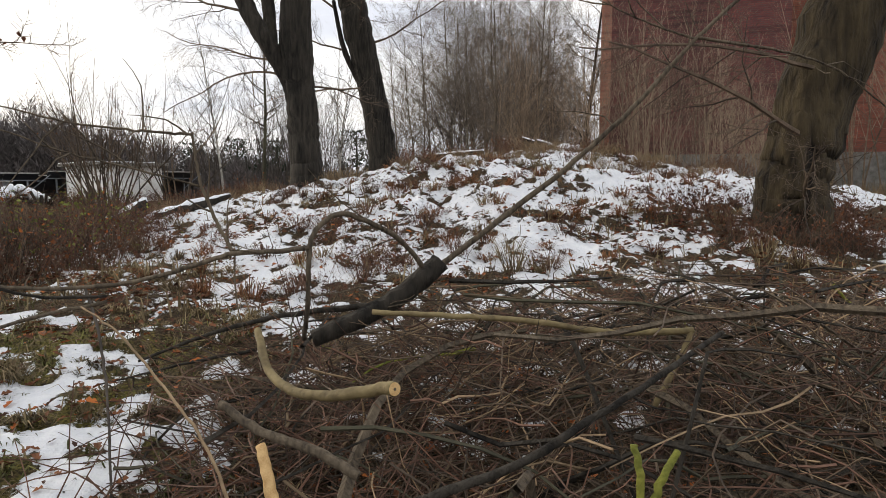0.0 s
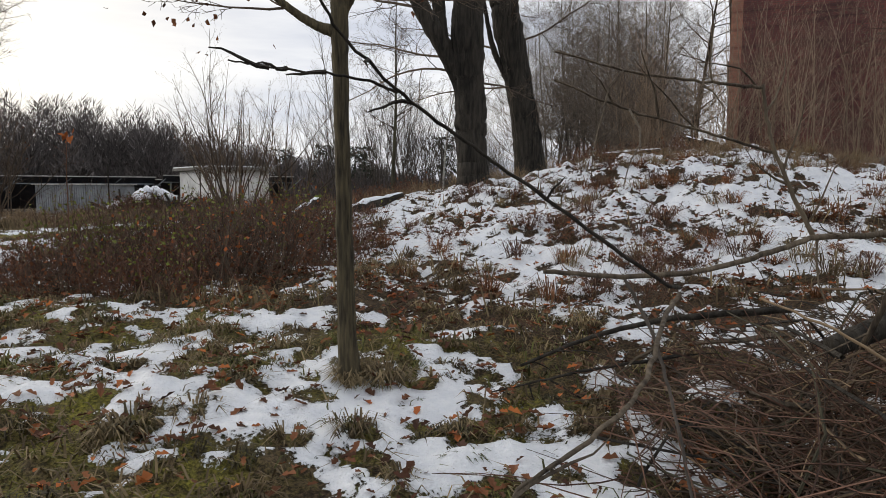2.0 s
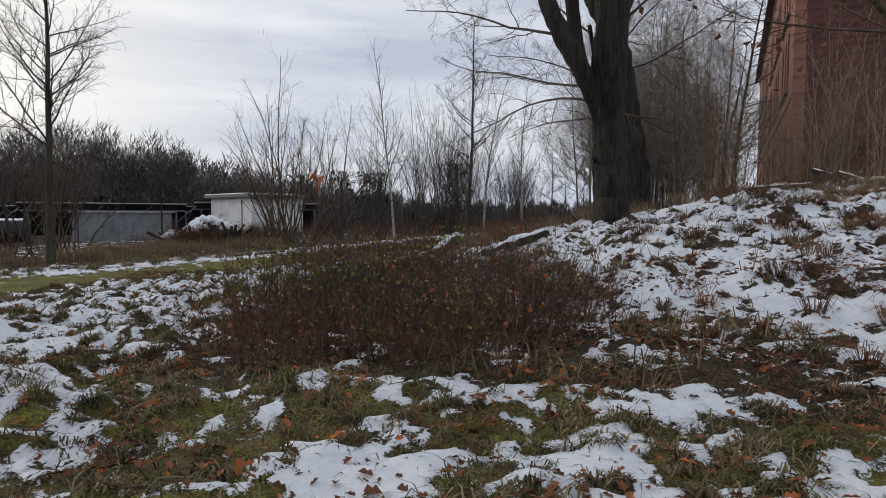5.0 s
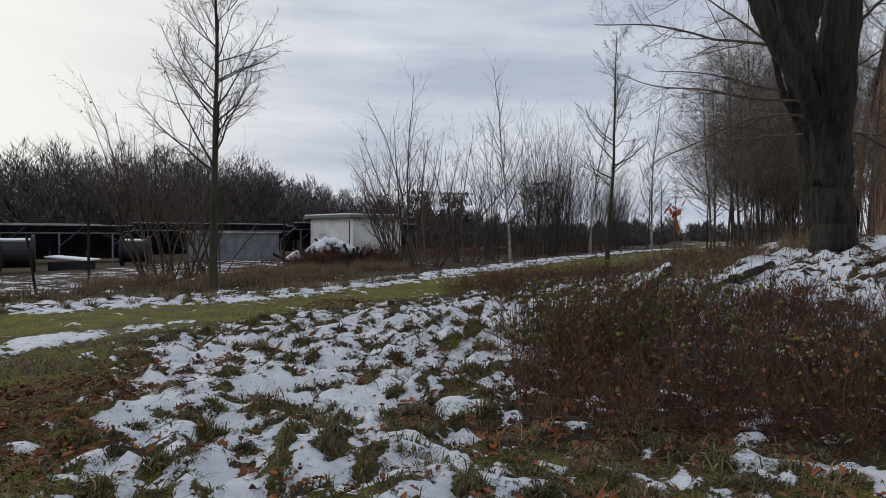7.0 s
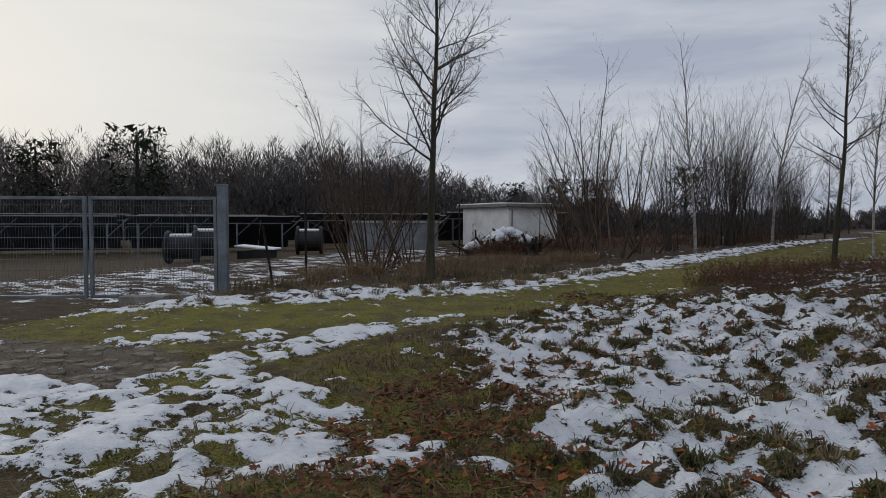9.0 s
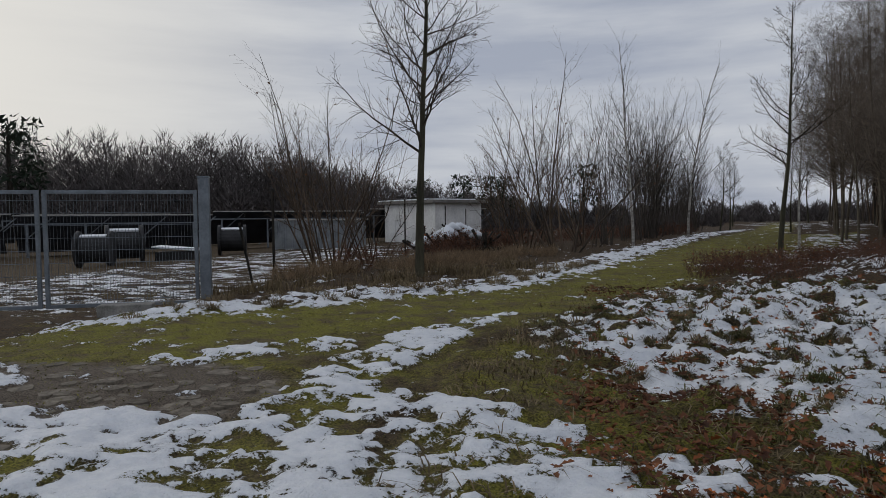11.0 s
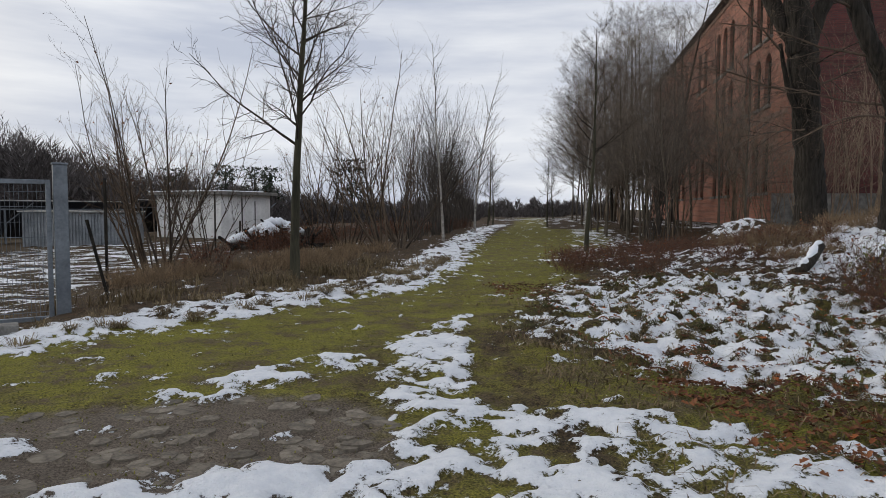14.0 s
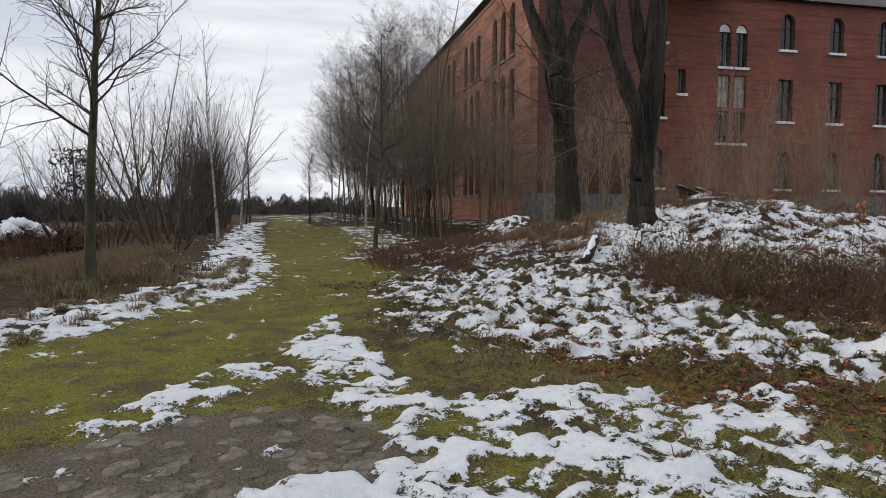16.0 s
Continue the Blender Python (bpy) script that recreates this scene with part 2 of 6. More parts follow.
def ground_material():
    """Grass, moss, litter, bare soil and snow, laid by the ground's own cover attribute with fine noise at the edges."""
    m = bpy.data.materials.new("ground_cover")
    m.use_nodes = True
    n, l = m.node_tree.nodes, m.node_tree.links
    bsdf = n["Principled BSDF"]
    bsdf.inputs["Specular IOR Level"].default_value = 0.2
    at = n.new("ShaderNodeAttribute")
    at.attribute_name = "cover"
    sep = n.new("ShaderNodeSeparateColor")
    l.new(at.outputs["Color"], sep.inputs[0])
    co = n.new("ShaderNodeTexCoord")

    def noise_at(scale, detail=4, rough=0.6):
        t = n.new("ShaderNodeTexNoise")
        t.inputs["Scale"].default_value, t.inputs["Detail"].default_value, t.inputs["Roughness"].default_value = scale, detail, rough
        l.new(co.outputs["Object"], t.inputs["Vector"])
        return t.outputs["Fac"]

    def ramp(src, a, b):
        t = n.new("ShaderNodeMapRange")
        t.interpolation_type = "SMOOTHSTEP"
        t.inputs["From Min"].default_value, t.inputs["From Max"].default_value = a, b
        l.new(src, t.inputs["Value"])
        return t.outputs[0]

    def blend(f, a, b):
        t = n.new("ShaderNodeMixRGB")
        for k, v in ((0, f), (1, a), (2, b)):
            if isinstance(v, tuple):
                t.inputs[k].default_value = (*v, 1)
            elif isinstance(v, float):
                t.inputs[k].default_value = v
            else:
                l.new(v, t.inputs[k])
        return t.outputs[0]

    def madd(a, k, b):
        t = n.new("ShaderNodeMath")
        t.operation = "MULTIPLY_ADD"
        l.new(a, t.inputs[0])
        t.inputs[1].default_value = k
        if isinstance(b, float):
            t.inputs[2].default_value = b
        else:
            l.new(b, t.inputs[2])
        return t.outputs[0]

    fine, mid, big, patch = noise_at(70), noise_at(14, 6, 0.65), noise_at(1.7), noise_at(3.2)
    litter = blend(ramp(fine, 0.35, 0.7), (0.022, 0.016, 0.01), (0.115, 0.078, 0.045))
    litter = blend(ramp(mid, 0.5, 0.75), litter, blend(ramp(fine, 0.4, 0.6), (0.06, 0.03, 0.018), (0.2, 0.11, 0.055)))
    moss = blend(ramp(fine, 0.3, 0.7), (0.06, 0.06, 0.012), (0.31, 0.285, 0.045))
    moss = blend(ramp(madd(mid, 0.5, madd(patch, 0.6, 0.0)), 0.5, 0.68), moss, blend(ramp(fine, 0.3, 0.7), (0.06, 0.045, 0.026), (0.17, 0.13, 0.075)))
    soil = blend(ramp(fine, 0.3, 0.7), (0.075, 0.06, 0.046), (0.2, 0.165, 0.13))
    gmask = ramp(madd(mid, 0.7, madd(big, 0.5, sep.outputs["Green"])), 0.9, 1.2)
    smask = ramp(madd(mid, 0.6, sep.outputs["Blue"]), 0.7, 1.0)
    base = blend(gmask, litter, moss)
    base = blend(smask, base, soil)
    edge = madd(mid, 1.15, madd(fine, 0.5, sep.outputs["Red"]))
    snow = ramp(edge, 1.29, 1.36)
    snowc = blend(ramp(mid, 0.3, 0.7), (0.76, 0.79, 0.84), (0.87, 0.89, 0.92))
    l.new(blend(snow, base, snowc), bsdf.inputs["Base Color"])
    rg = n.new("ShaderNodeMapRange")
    rg.inputs["To Min"].default_value, rg.inputs["To Max"].default_value = 0.95, 0.6
    l.new(snow, rg.inputs["Value"])
    l.new(rg.outputs[0], bsdf.inputs["Roughness"])
    hgt = madd(snow, 0.9, madd(fine, 0.5, mid))
    bp = n.new("ShaderNodeBump")
    bp.inputs["Strength"].default_value, bp.inputs["Distance"].default_value = 0.9, 0.045
    l.new(hgt, bp.inputs["Height"])
    l.new(bp.outputs[0], bsdf.inputs["Normal"])
    return m


M_GROUND = ground_material()


# ---- mesh helpers ----
def mesh_of(name, verts, faces, mat, smooth=False):
    me = bpy.data.meshes.new(name)
    me.from_pydata(verts if isinstance(verts, list) else verts.tolist(), [], faces if isinstance(faces, list) else faces.tolist())
    me.materials.append(mat)
    if smooth:
        me.polygons.foreach_set("use_smooth", [True] * len(me.polygons))
    me.update()
    return me


class Shape:
    """Gathers tubes, boxes and blades of one part into one mesh."""

    def __init__(self):
        self.v, self.f, self.n = [], [], 0

    def add(self, verts, faces):
        self.v.append(np.asarray(verts, float))
        k = self.n
        self.f.extend([tuple(i + k for i in f) for f in faces])
        self.n += len(verts)
        return self

    def tube(self, pts, radii, sides=4, cap=True):
        p = np.asarray(pts, float)
        r = np.broadcast_to(np.asarray(radii, float), (len(p),))
        d = np.gradient(p, axis=0)
        d /= np.linalg.norm(d, axis=1, keepdims=True) + 1e-9
        ref = np.array((0, 0, 1.0)) if abs(d[:, 2]).mean() < 0.8 else np.array((1.0, 0, 0))
        a = np.cross(d, ref)
        a /= np.linalg.norm(a, axis=1, keepdims=True) + 1e-9
        b = np.cross(d, a)
        ang = np.arange(sides) * 2 * np.pi / sides
        ring = a[:, None] * np.cos(ang)[None, :, None] + b[:, None] * np.sin(ang)[None, :, None]
        v = (p[:, None] + ring * r[:, None, None]).reshape(-1, 3)
        f = [(i * sides + j, i * sides + (j + 1) % sides, (i + 1) * sides + (j + 1) % sides, (i + 1) * sides + j)
             for i in range(len(p) - 1) for j in range(sides)]
        if cap:
            f += [tuple(range(sides))[::-1], tuple(range((len(p) - 1) * sides, len(p) * sides))]
        return self.add(v, f)

    def box(self, lo, hi, m=None):
        x0, y0, z0 = lo
        x1, y1, z1 = hi
        v = np.array([(x, y, z) for z in (z0, z1) for x, y in ((x0, y0), (x1, y0), (x1, y1), (x0, y1))], float)
        if m is not None:
            v = np.array([m @ Vector(p) for p in v])
        return self.add(v, [(0, 3, 2, 1), (4, 5, 6, 7), (0, 1, 5, 4), (1, 2, 6, 5), (2, 3, 7, 6), (3, 0, 4, 7)])

    def mesh(self, name, mat, smooth=False):
        return mesh_of(name, np.concatenate(self.v) if self.v else np.zeros((0, 3)), self.f, mat, smooth)


def part(name, shape, mat, parent, label="", smooth=False):
    ob = new(name, shape if isinstance(shape, bpy.types.Mesh) else shape.mesh(name, mat, smooth))
    ob.parent = parent
    if label:
        tagged(ob, label)
    return ob


def bevelled(shape, name, mat, width=0.01):
    bm = bmesh.new()
    me = shape.mesh(name, mat)
    bm.from_mesh(me)
    bmesh.ops.bevel(bm, geom=list(bm.edges), offset=width, segments=2, affect="EDGES", profile=0.5)
    bm.to_mesh(me)
    bm.free()
    return me


# ---- noise in the plan, for ground and cover ----
PLAN_RNG = np.random.RandomState(7)
LATTICE = PLAN_RNG.rand(256, 256)


def plan_noise(x, y, scale, seed=0):
    u, v = x * scale + seed * 17.3, y * scale + seed * 31.7
    i, j = np.floor(u).astype(int), np.floor(v).astype(int)
    a, b = u - i, v - j
    a, b = a * a * (3 - 2 * a), b * b * (3 - 2 * b)
    g = lambda p, q: LATTICE[p % 256, q % 256]
    return (g(i, j) * (1 - a) + g(i + 1, j) * a) * (1 - b) + (g(i, j + 1) * (1 - a) + g(i + 1, j + 1) * a) * b


def fractal(x, y, scale, seed=0, octaves=3):
    out, amp, tot = 0.0, 1.0, 0.0
    for k in range(octaves):
        out = out + amp * plan_noise(x, y, scale * 2.03**k, seed + k)
        tot += amp
        amp *= 0.55
    return out / tot


def step(a, b, x):
    t = np.clip((x - a) / (b - a), 0, 1)
    return t * t * (3 - 2 * t)


def along(x, y, pts, width, soft=0.4):
    """1 inside a strip round a line of points, falling to 0 at its edge."""
    best = np.full(np.shape(x), 1e9)
    for (x0, y0), (x1, y1) in zip(pts[:-1], pts[1:]):
        dx, dy = x1 - x0, y1 - y0
        t = np.clip(((x - x0) * dx + (y - y0) * dy) / (dx * dx + dy * dy), 0, 1)
        best = np.minimum(best, np.hypot(x - x0 - t * dx, y - y0 - t * dy))
    return 1 - step(width * (1 - soft), width * (1 + soft), best)


def inside(x, y, poly, soft=0.5):
    """Soft membership of a polygon in the plan."""
    sign = np.zeros(np.shape(x), bool)
    best = np.full(np.shape(x), 1e9)
    for (x0, y0), (x1, y1) in zip(poly, poly[1:] + poly[:1]):
        dx, dy = x1 - x0, y1 - y0
        t = np.clip(((x - x0) * dx + (y - y0) * dy) / (dx * dx + dy * dy), 0, 1)
        best = np.minimum(best, np.hypot(x - x0 - t * dx, y - y0 - t * dy))
        cross = (y0 > y) != (y1 > y)
        sign ^= cross & (x < (x1 - x0) * (y - y0) / ((y1 - y0) if y1 != y0 else 1e-9) + x0)
    d = np.where(sign, best, -best)
    return step(-soft, soft, d)


# ---- ground ----
VERGE = [(-11.2, 8.0), (-10.2, 8.9), (-8.9, 10.4), (-7.4, 11.6), (-6.1, 14.0), (-3.8, 22.8), (2.4, 46.0), (9.0, 67.0)]
TRACK = [(-9.5, 6.6), (-7.0, 9.3), (-5.1, 12.0), (-3.0, 18.0), (5.5, 46.0), (17.0, 84.0)]
TUSSOCK = [(-5.75, 7.9), (-4.2, 11.4), (-1.6, 11.7), (-0.9, 9.0), (-1.0, 6.6), (-1.3, 4.6), (-0.9, 3.2), (-1.5, 1.6), (-3.0, 1.5), (-3.4, 3.4), (-4.5, 5.2)]


MOUND = [(1.5, 9), (2.2, 5), (4.5, 4.4), (9, 5.4), (11, 9), (9, 13.5), (4, 12)]
NEAR = [(-3, 0.8), (-3, 5.4), (0.5, 4.9), (4.4, 4.2), (5.2, 1.0)]
CELL = 0.22


def lump_centres(i, j):
    """Centre, radius and height of the grass tussock in a cell of a jittered lattice."""
    a, b = LATTICE[i % 256, j % 256], LATTICE[(i * 3 + 91) % 256, (j + 37) % 256]
    c, d = LATTICE[(i + 133) % 256, (j * 3 + 11) % 256], LATTICE[(i + 7) % 256, (j + 201) % 256]
    return (i + 0.1 + 0.8 * a) * CELL, (j + 0.1 + 0.8 * b) * CELL, 0.038 + 0.07 * c, np.where(d < 0.74, 0.35 + 0.65 * d, 0.0)


def lumps(x, y):
    """Rounded tussocks, 0 between them to 1 on top of the largest."""
    x, y = np.asarray(x, float), np.asarray(y, float)
    x = x + 0.05 * (plan_noise(x, y, 9.0, 61) - 0.5)
    i, j = np.floor(x / CELL).astype(int), np.floor(y / CELL).astype(int)
    best = np.zeros(np.shape(x))
    for di in (-1, 0, 1):
        for dj in (-1, 0, 1):
            cx, cy, r, s = lump_centres(i + di, j + dj)
            q = ((x - cx) ** 2 + (y - cy) ** 2) / (r * r)
            best = np.maximum(best, s * np.exp(-q * q * 0.7))
    return best


def lump_zone(x, y):
    z = np.maximum(inside(x, y, TUSSOCK, 0.5), 0.8 * inside(x, y, NEAR, 0.5))
    return np.maximum(z, np.maximum(0.75 * inside(x, y, MOUND, 0.8), 0.6 * along(x, y, VERGE, 1.0)))


def base_height(x, y):
    x, y = np.asarray(x, float), np.asarray(y, float)
    h = 0.1 - 0.26 * step(1.5, 6.0, x) * (1 - step(2.0, 5.0, y))
    h = h - 0.42 * step(-10.4, -13.5, x) - 0.45 * step(-16.0, -34.0, x)
    h = h - 0.9 * step(30, 110, y) * step(40, -10, x)
    rx = np.where(x < 7.5, (x - 7.5) / 5.5, (x - 7.5) / 7.0)
    ry = np.where(y < 12.5, (y - 12.5) / 4.7, (y - 12.5) / 4.0)
    near = step(60, 30, np.hypot(x, y))
    mound = 1.5 * np.exp(-0.7 * (rx * rx + ry * ry))
    h = h + mound * (0.86 + 0.28 * fractal(x, y, 0.55, 3))
    h = h + 0.85 * np.exp(-((x - 4.5) ** 2 + (y - 18.9) ** 2) / 2.2)
    h = h + 0.5 * step(9, 14, x) * step(16, 22, y)
    h = h + 0.42 * np.exp(-((x - 8.4) ** 2) / 1.6 - ((y - 14.3) ** 2) / 1.2)
    rough = 0.05 + 0.09 * np.clip(mound, 0, 1) + 0.09 * inside(x, y, TUSSOCK, 0.8)
    rough = rough * (1 - 0.75 * along(x, y, TRACK, 1.6))
    h = h + rough * near * (fractal(x, y, 1.3, 5, 3) - 0.5) * 2 + 0.8 * rough * near * (fractal(x, y, 5.0, 9, 2) - 0.5) * 2
    return h


def height(x, y):
    return base_height(x, y) + 0.075 * lump_zone(x, y) * lumps(x, y)


def snow_field(x, y):
    """How likely snow lies: over about 0.5 it does."""
    mound = np.exp(-0.7 * (((x - 7.0) / 5.6) ** 2 + ((y - 11.0) / 5.0) ** 2))
    d = 0.10 + 0.0 * x
    d = np.maximum(d, 0.64 * along(x, y, VERGE, 0.9, 0.6))
    d = np.maximum(d, 0.63 * inside(x, y, TUSSOCK, 0.5))
    d = np.maximum(d, 0.68 * along(x, y, [(-6.9, 4.6), (-6.95, 5.6), (-6.65, 7.6)], 0.42))
    d = np.maximum(d, 0.55 * along(x, y, [(-6.65, 7.6), (-6.1, 8.9)], 0.2))
    d = np.maximum(d, 0.64 * along(x, y, [(-8.6, 5.85), (-8.0, 6.5), (-7.5, 6.75)], 0.34))
    d = np.maximum(d, 0.67 * along(x, y, [(-11.0, 3.0), (-9.2, 3.5), (-7.5, 3.8), (-5.6, 3.6)], 0.75))
    d = np.maximum(d, 0.6 * along(x, y, [(-6.5, 5.0), (-5.6, 4.6), (-4.6, 4.0)], 0.4))
    d = np.maximum(d, 0.6 * along(x, y, [(-9.5, 4.9), (-10.8, 5.6)], 0.3))
    d = np.maximum(d, 0.585 * inside(x, y, [(0.2, 1.2), (0.2, 3.6), (2.0, 4.0), (3.8, 3.9), (4.6, 2.6), (4.9, 1.0)], 0.5))
    d = np.maximum(d, 0.60 * along(x, y, [(0.2, 4.5), (1.4, 4.4), (2.7, 4.3)], 0.3))
    d = np.maximum(d, 0.40 * inside(x, y, [(-3, 1.6), (-3, 5.5), (0.2, 4.6), (0.5, 1.6)], 0.6))
    d = np.maximum(d, 0.34 * inside(x, y, [(-0.9, 5.0), (-0.9, 10.5), (2.6, 10.0), (2.4, 5.0)], 0.6))
    d = np.maximum(d, 0.705 * np.clip(mound * 2.4, 0, 1))
    d = np.maximum(d, 0.62 * np.exp(-((x - 4.4) ** 2 + (y - 18.8) ** 2) / 1.8))
    d = np.maximum(d, 0.42 * along(x, y, [(-1.5, 16.0), (1.5, 22.0), (9.5, 44.0)], 1.4))
    d = np.maximum(d, 0.46 * step(-11.5, -14, x) * step(60, 20, y) * step(8, 12, y))
    d = np.maximum(d, 0.36 * step(9, 13, x))
    d = d * (1 - 0.4 * inside(x, y, [(8.3, 4.0), (8.2, 7.8), (11.5, 8.6), (14, 8.0), (14, 4.0)], 0.5))
    return d


def cover(x, y):
    n1, n2 = fractal(x, y, 1.5, 11, 3), fractal(x * 0.75 + y * 0.2, y * 1.1, 3.6, 13, 3)
    n3 = fractal(x + 0.3 * y, y, 8.5, 17, 2)
    lumpy = 0.35 + 0.65 * np.maximum(inside(x, y, TUSSOCK, 0.6), np.maximum(step(0.5, 1.5, x), along(x, y, VERGE, 1.0)))
    n4 = fractal(x, y * 1.25, 5.0, 23, 2)
    zone = lump_zone(x, y)
    snow = snow_field(x, y) + 0.11 * zone + 0.4 * (n1 - 0.5) + 0.45 * (n2 - 0.5) + (0.75 + 0.2 * lumpy) * (n3 - 0.5) + (0.75 - 0.3 * zone) * (n4 - 0.5) - 0.4 * lumpy * (fractal(x, y, 5.0, 9, 2) - 0.5)
    snow = snow - 0.75 * zone * lumps(x, y) + 0.75 * inside(x, y, MOUND, 0.6) * (fractal(x, y, 0.9, 71, 2) - 0.5)
    snow = snow - 0.3 * (1 - zone) * lumps(x * 0.8, y * 1.1)
    broken = inside(x, y, [(0.0, -1.0), (0.0, 4.2), (4.6, 4.2), (6.0, -1.0)], 0.5)
    snow = snow + broken * (0.8 * (fractal(x, y * 1.2, 3.2, 31, 2) - 0.5) + 0.7 * (fractal(x * 1.1, y, 7.0, 37, 2) - 0.5) - 0.03 + 0.07 * step(2.2, 3.4, y))
    green = np.maximum(along(x, y, TRACK, 2.0, 0.5) * 0.55, 0.42 * inside(x, y, TUSSOCK, 0.6))
    green = np.maximum(green, 0.62 * inside(x, y, [(-12, 6.0), (-12, 9.0), (-8.5, 9.5), (-7.5, 7.2), (-9.0, 6.4)], 0.5))
    green = np.maximum(green, 0.55 * inside(x, y, [(-7, 12.5), (-3, 24), (6, 46), (12, 46), (0, 17), (-3.6, 11.5)], 1.0))
    green = np.maximum(green, 0.45 * inside(x, y, [(-3, 1), (-3, 5), (1, 5), (4.5, 3.8), (4.5, 1)], 0.6))
    green = np.maximum(green, 0.3 * step(-11, -13, x))
    green = np.maximum(green, 0.5 * inside(x, y, [(-6.6, 2.5), (-6.2, 8.0), (-4.6, 6.4), (-3.2, 4.2), (-2.6, 2.5)], 0.5))
    green = np.maximum(green, 0.5 * inside(x, y, [(-9, 2.5), (-9, 9), (-6, 9), (-6, 2.5)], 0.4))
    soil = 0.75 * inside(x, y, [(-10.6, 3.6), (-10.2, 5.6), (-8.2, 6.0), (-7.2, 5.6), (-7.0, 4.2), (-8.5, 3.4)], 0.5)
    soil = np.maximum(soil, 0.3 * along(x, y, [(-4.4, 2.2), (-4.9, 4.2), (-5.6, 6.4), (-5.6, 8.6)], 0.7))
    return np.clip(snow, 0, 1.2), np.clip(green, 0, 1), np.clip(soil, 0, 1)


def spaced(marks):
    """Coordinates from (start, spacing) marks."""
    out = []
    for (a, s), (b, _) in zip(marks[:-1], marks[1:]):
        out.extend(np.arange(a, b - 1e-6, s))
    out.append(marks[-1][0])
    return np.array(out)


gx = spaced([(-1500, 300), (-300, 60), (-60, 5), (-24, 0.4), (-12.6, 0.055), (8.4, 0.11), (16, 0.5), (40, 6), (120, 80), (1500, 1)])
gy = spaced([(-1500, 300), (-300, 60), (-60, 5), (-20, 0.6), (-6, 0.2), (0.4, 0.055), (13.5, 0.11), (19, 0.3), (34, 1.2), (70, 8), (150, 60), (1500, 1)])
GX, GY = np.meshgrid(gx, gy)
S_, G_, B_ = cover(GX, GY)
far_cut = step(140, 60, np.hypot(GX, GY)) * step(-18, -6, GY) * step(40, 26, GX) * step(-24, -20, GX)
GZ = height(GX, GY) + 0.035 * step(0.44, 0.62, S_) * far_cut * step(80, 40, np.hypot(GX, GY))
nx, ny = len(gx), len(gy)
idx = np.arange(nx * ny).reshape(ny, nx)
quads = np.stack([idx[:-1, :-1], idx[:-1, 1:], idx[1:, 1:], idx[1:, :-1]], -1).reshape(-1, 4)
gme = bpy.data.meshes.new("ground")
gme.vertices.add(nx * ny)
gme.vertices.foreach_set("co", np.stack([GX, GY, GZ], -1).ravel())
gme.loops.add(quads.size)
gme.loops.foreach_set("vertex_index", quads.ravel())
gme.polygons.add(len(quads))
gme.polygons.foreach_set("loop_start", np.arange(0, quads.size, 4))
gme.polygons.foreach_set("use_smooth", np.ones(len(quads), bool))
gme.update(calc_edges=True)
attr = gme.attributes.new("cover", "FLOAT_COLOR", "POINT")
attr.data.foreach_set("color", np.stack([S_ * far_cut, G_, B_, np.ones_like(S_)], -1).ravel())
gme.materials.append(M_GROUND)
ground = tagged(new("ground", gme), "rough winter ground of grass, moss, leaf litter and thin snow patches", "ground", kind="structure")


def h1(x, y):
    return float(base_height(np.array([x]), np.array([y]))[0])


# ---- trees ----
def branch_line(rng, start, way, length, n, wander, lift=0.0):
    p, d = np.array(start, float), np.array(way, float)
    d /= np.linalg.norm(d)
    pts = [p.copy()]
    for _ in range(n):
        d = d + rng.normal(0, wander, 3) + np.array((0, 0, lift))
        d /= np.linalg.norm(d)
        p = p + d * length / n
        pts.append(p.copy())
    return np.array(pts)


def sprout(rng, shapes, start, way, length, radius, depth, spec):
    """A limb with its side shoots; shapes[depth] takes the tube."""
    n = spec["steps"][depth]
    pts = branch_line(rng, start, way, length, n, spec["wander"][depth], spec["lift"][depth])
    tip = spec["tip"][depth]
    radii = radius * (1 - (1 - tip) * np.linspace(0, 1, n + 1) ** 0.8)
    shapes[min(depth, len(shapes) - 1)].tube(pts, radii, spec["sides"][depth], cap=False)
    if depth + 1 >= len(spec["steps"]):
        return
    count = spec["count"][depth]
    for k in range(count):
        t = spec["from"][depth] + (1 - spec["from"][depth]) * (k + rng.rand()) / count
        i = min(int(t * n), n - 1)
        at = pts[i] + (pts[i + 1] - pts[i]) * (t * n - i)
        d = pts[i + 1] - pts[i]
        d /= np.linalg.norm(d)
        side = np.cross(d, rng.normal(0, 1, 3))
        side /= np.linalg.norm(side) + 1e-9
        a = radians(spec["angle"][depth] * (0.75 + 0.5 * rng.rand()))
        sprout(rng, shapes, at, d * math.cos(a) + side * math.sin(a), length * spec["ratio"][depth] * (1.15 - 0.75 * t) * (0.7 + 0.6 * rng.rand()),
               max(radius * (1 - (1 - tip) * t) * spec["thin"][depth], spec.get("least", 0.0018)), depth + 1, spec)


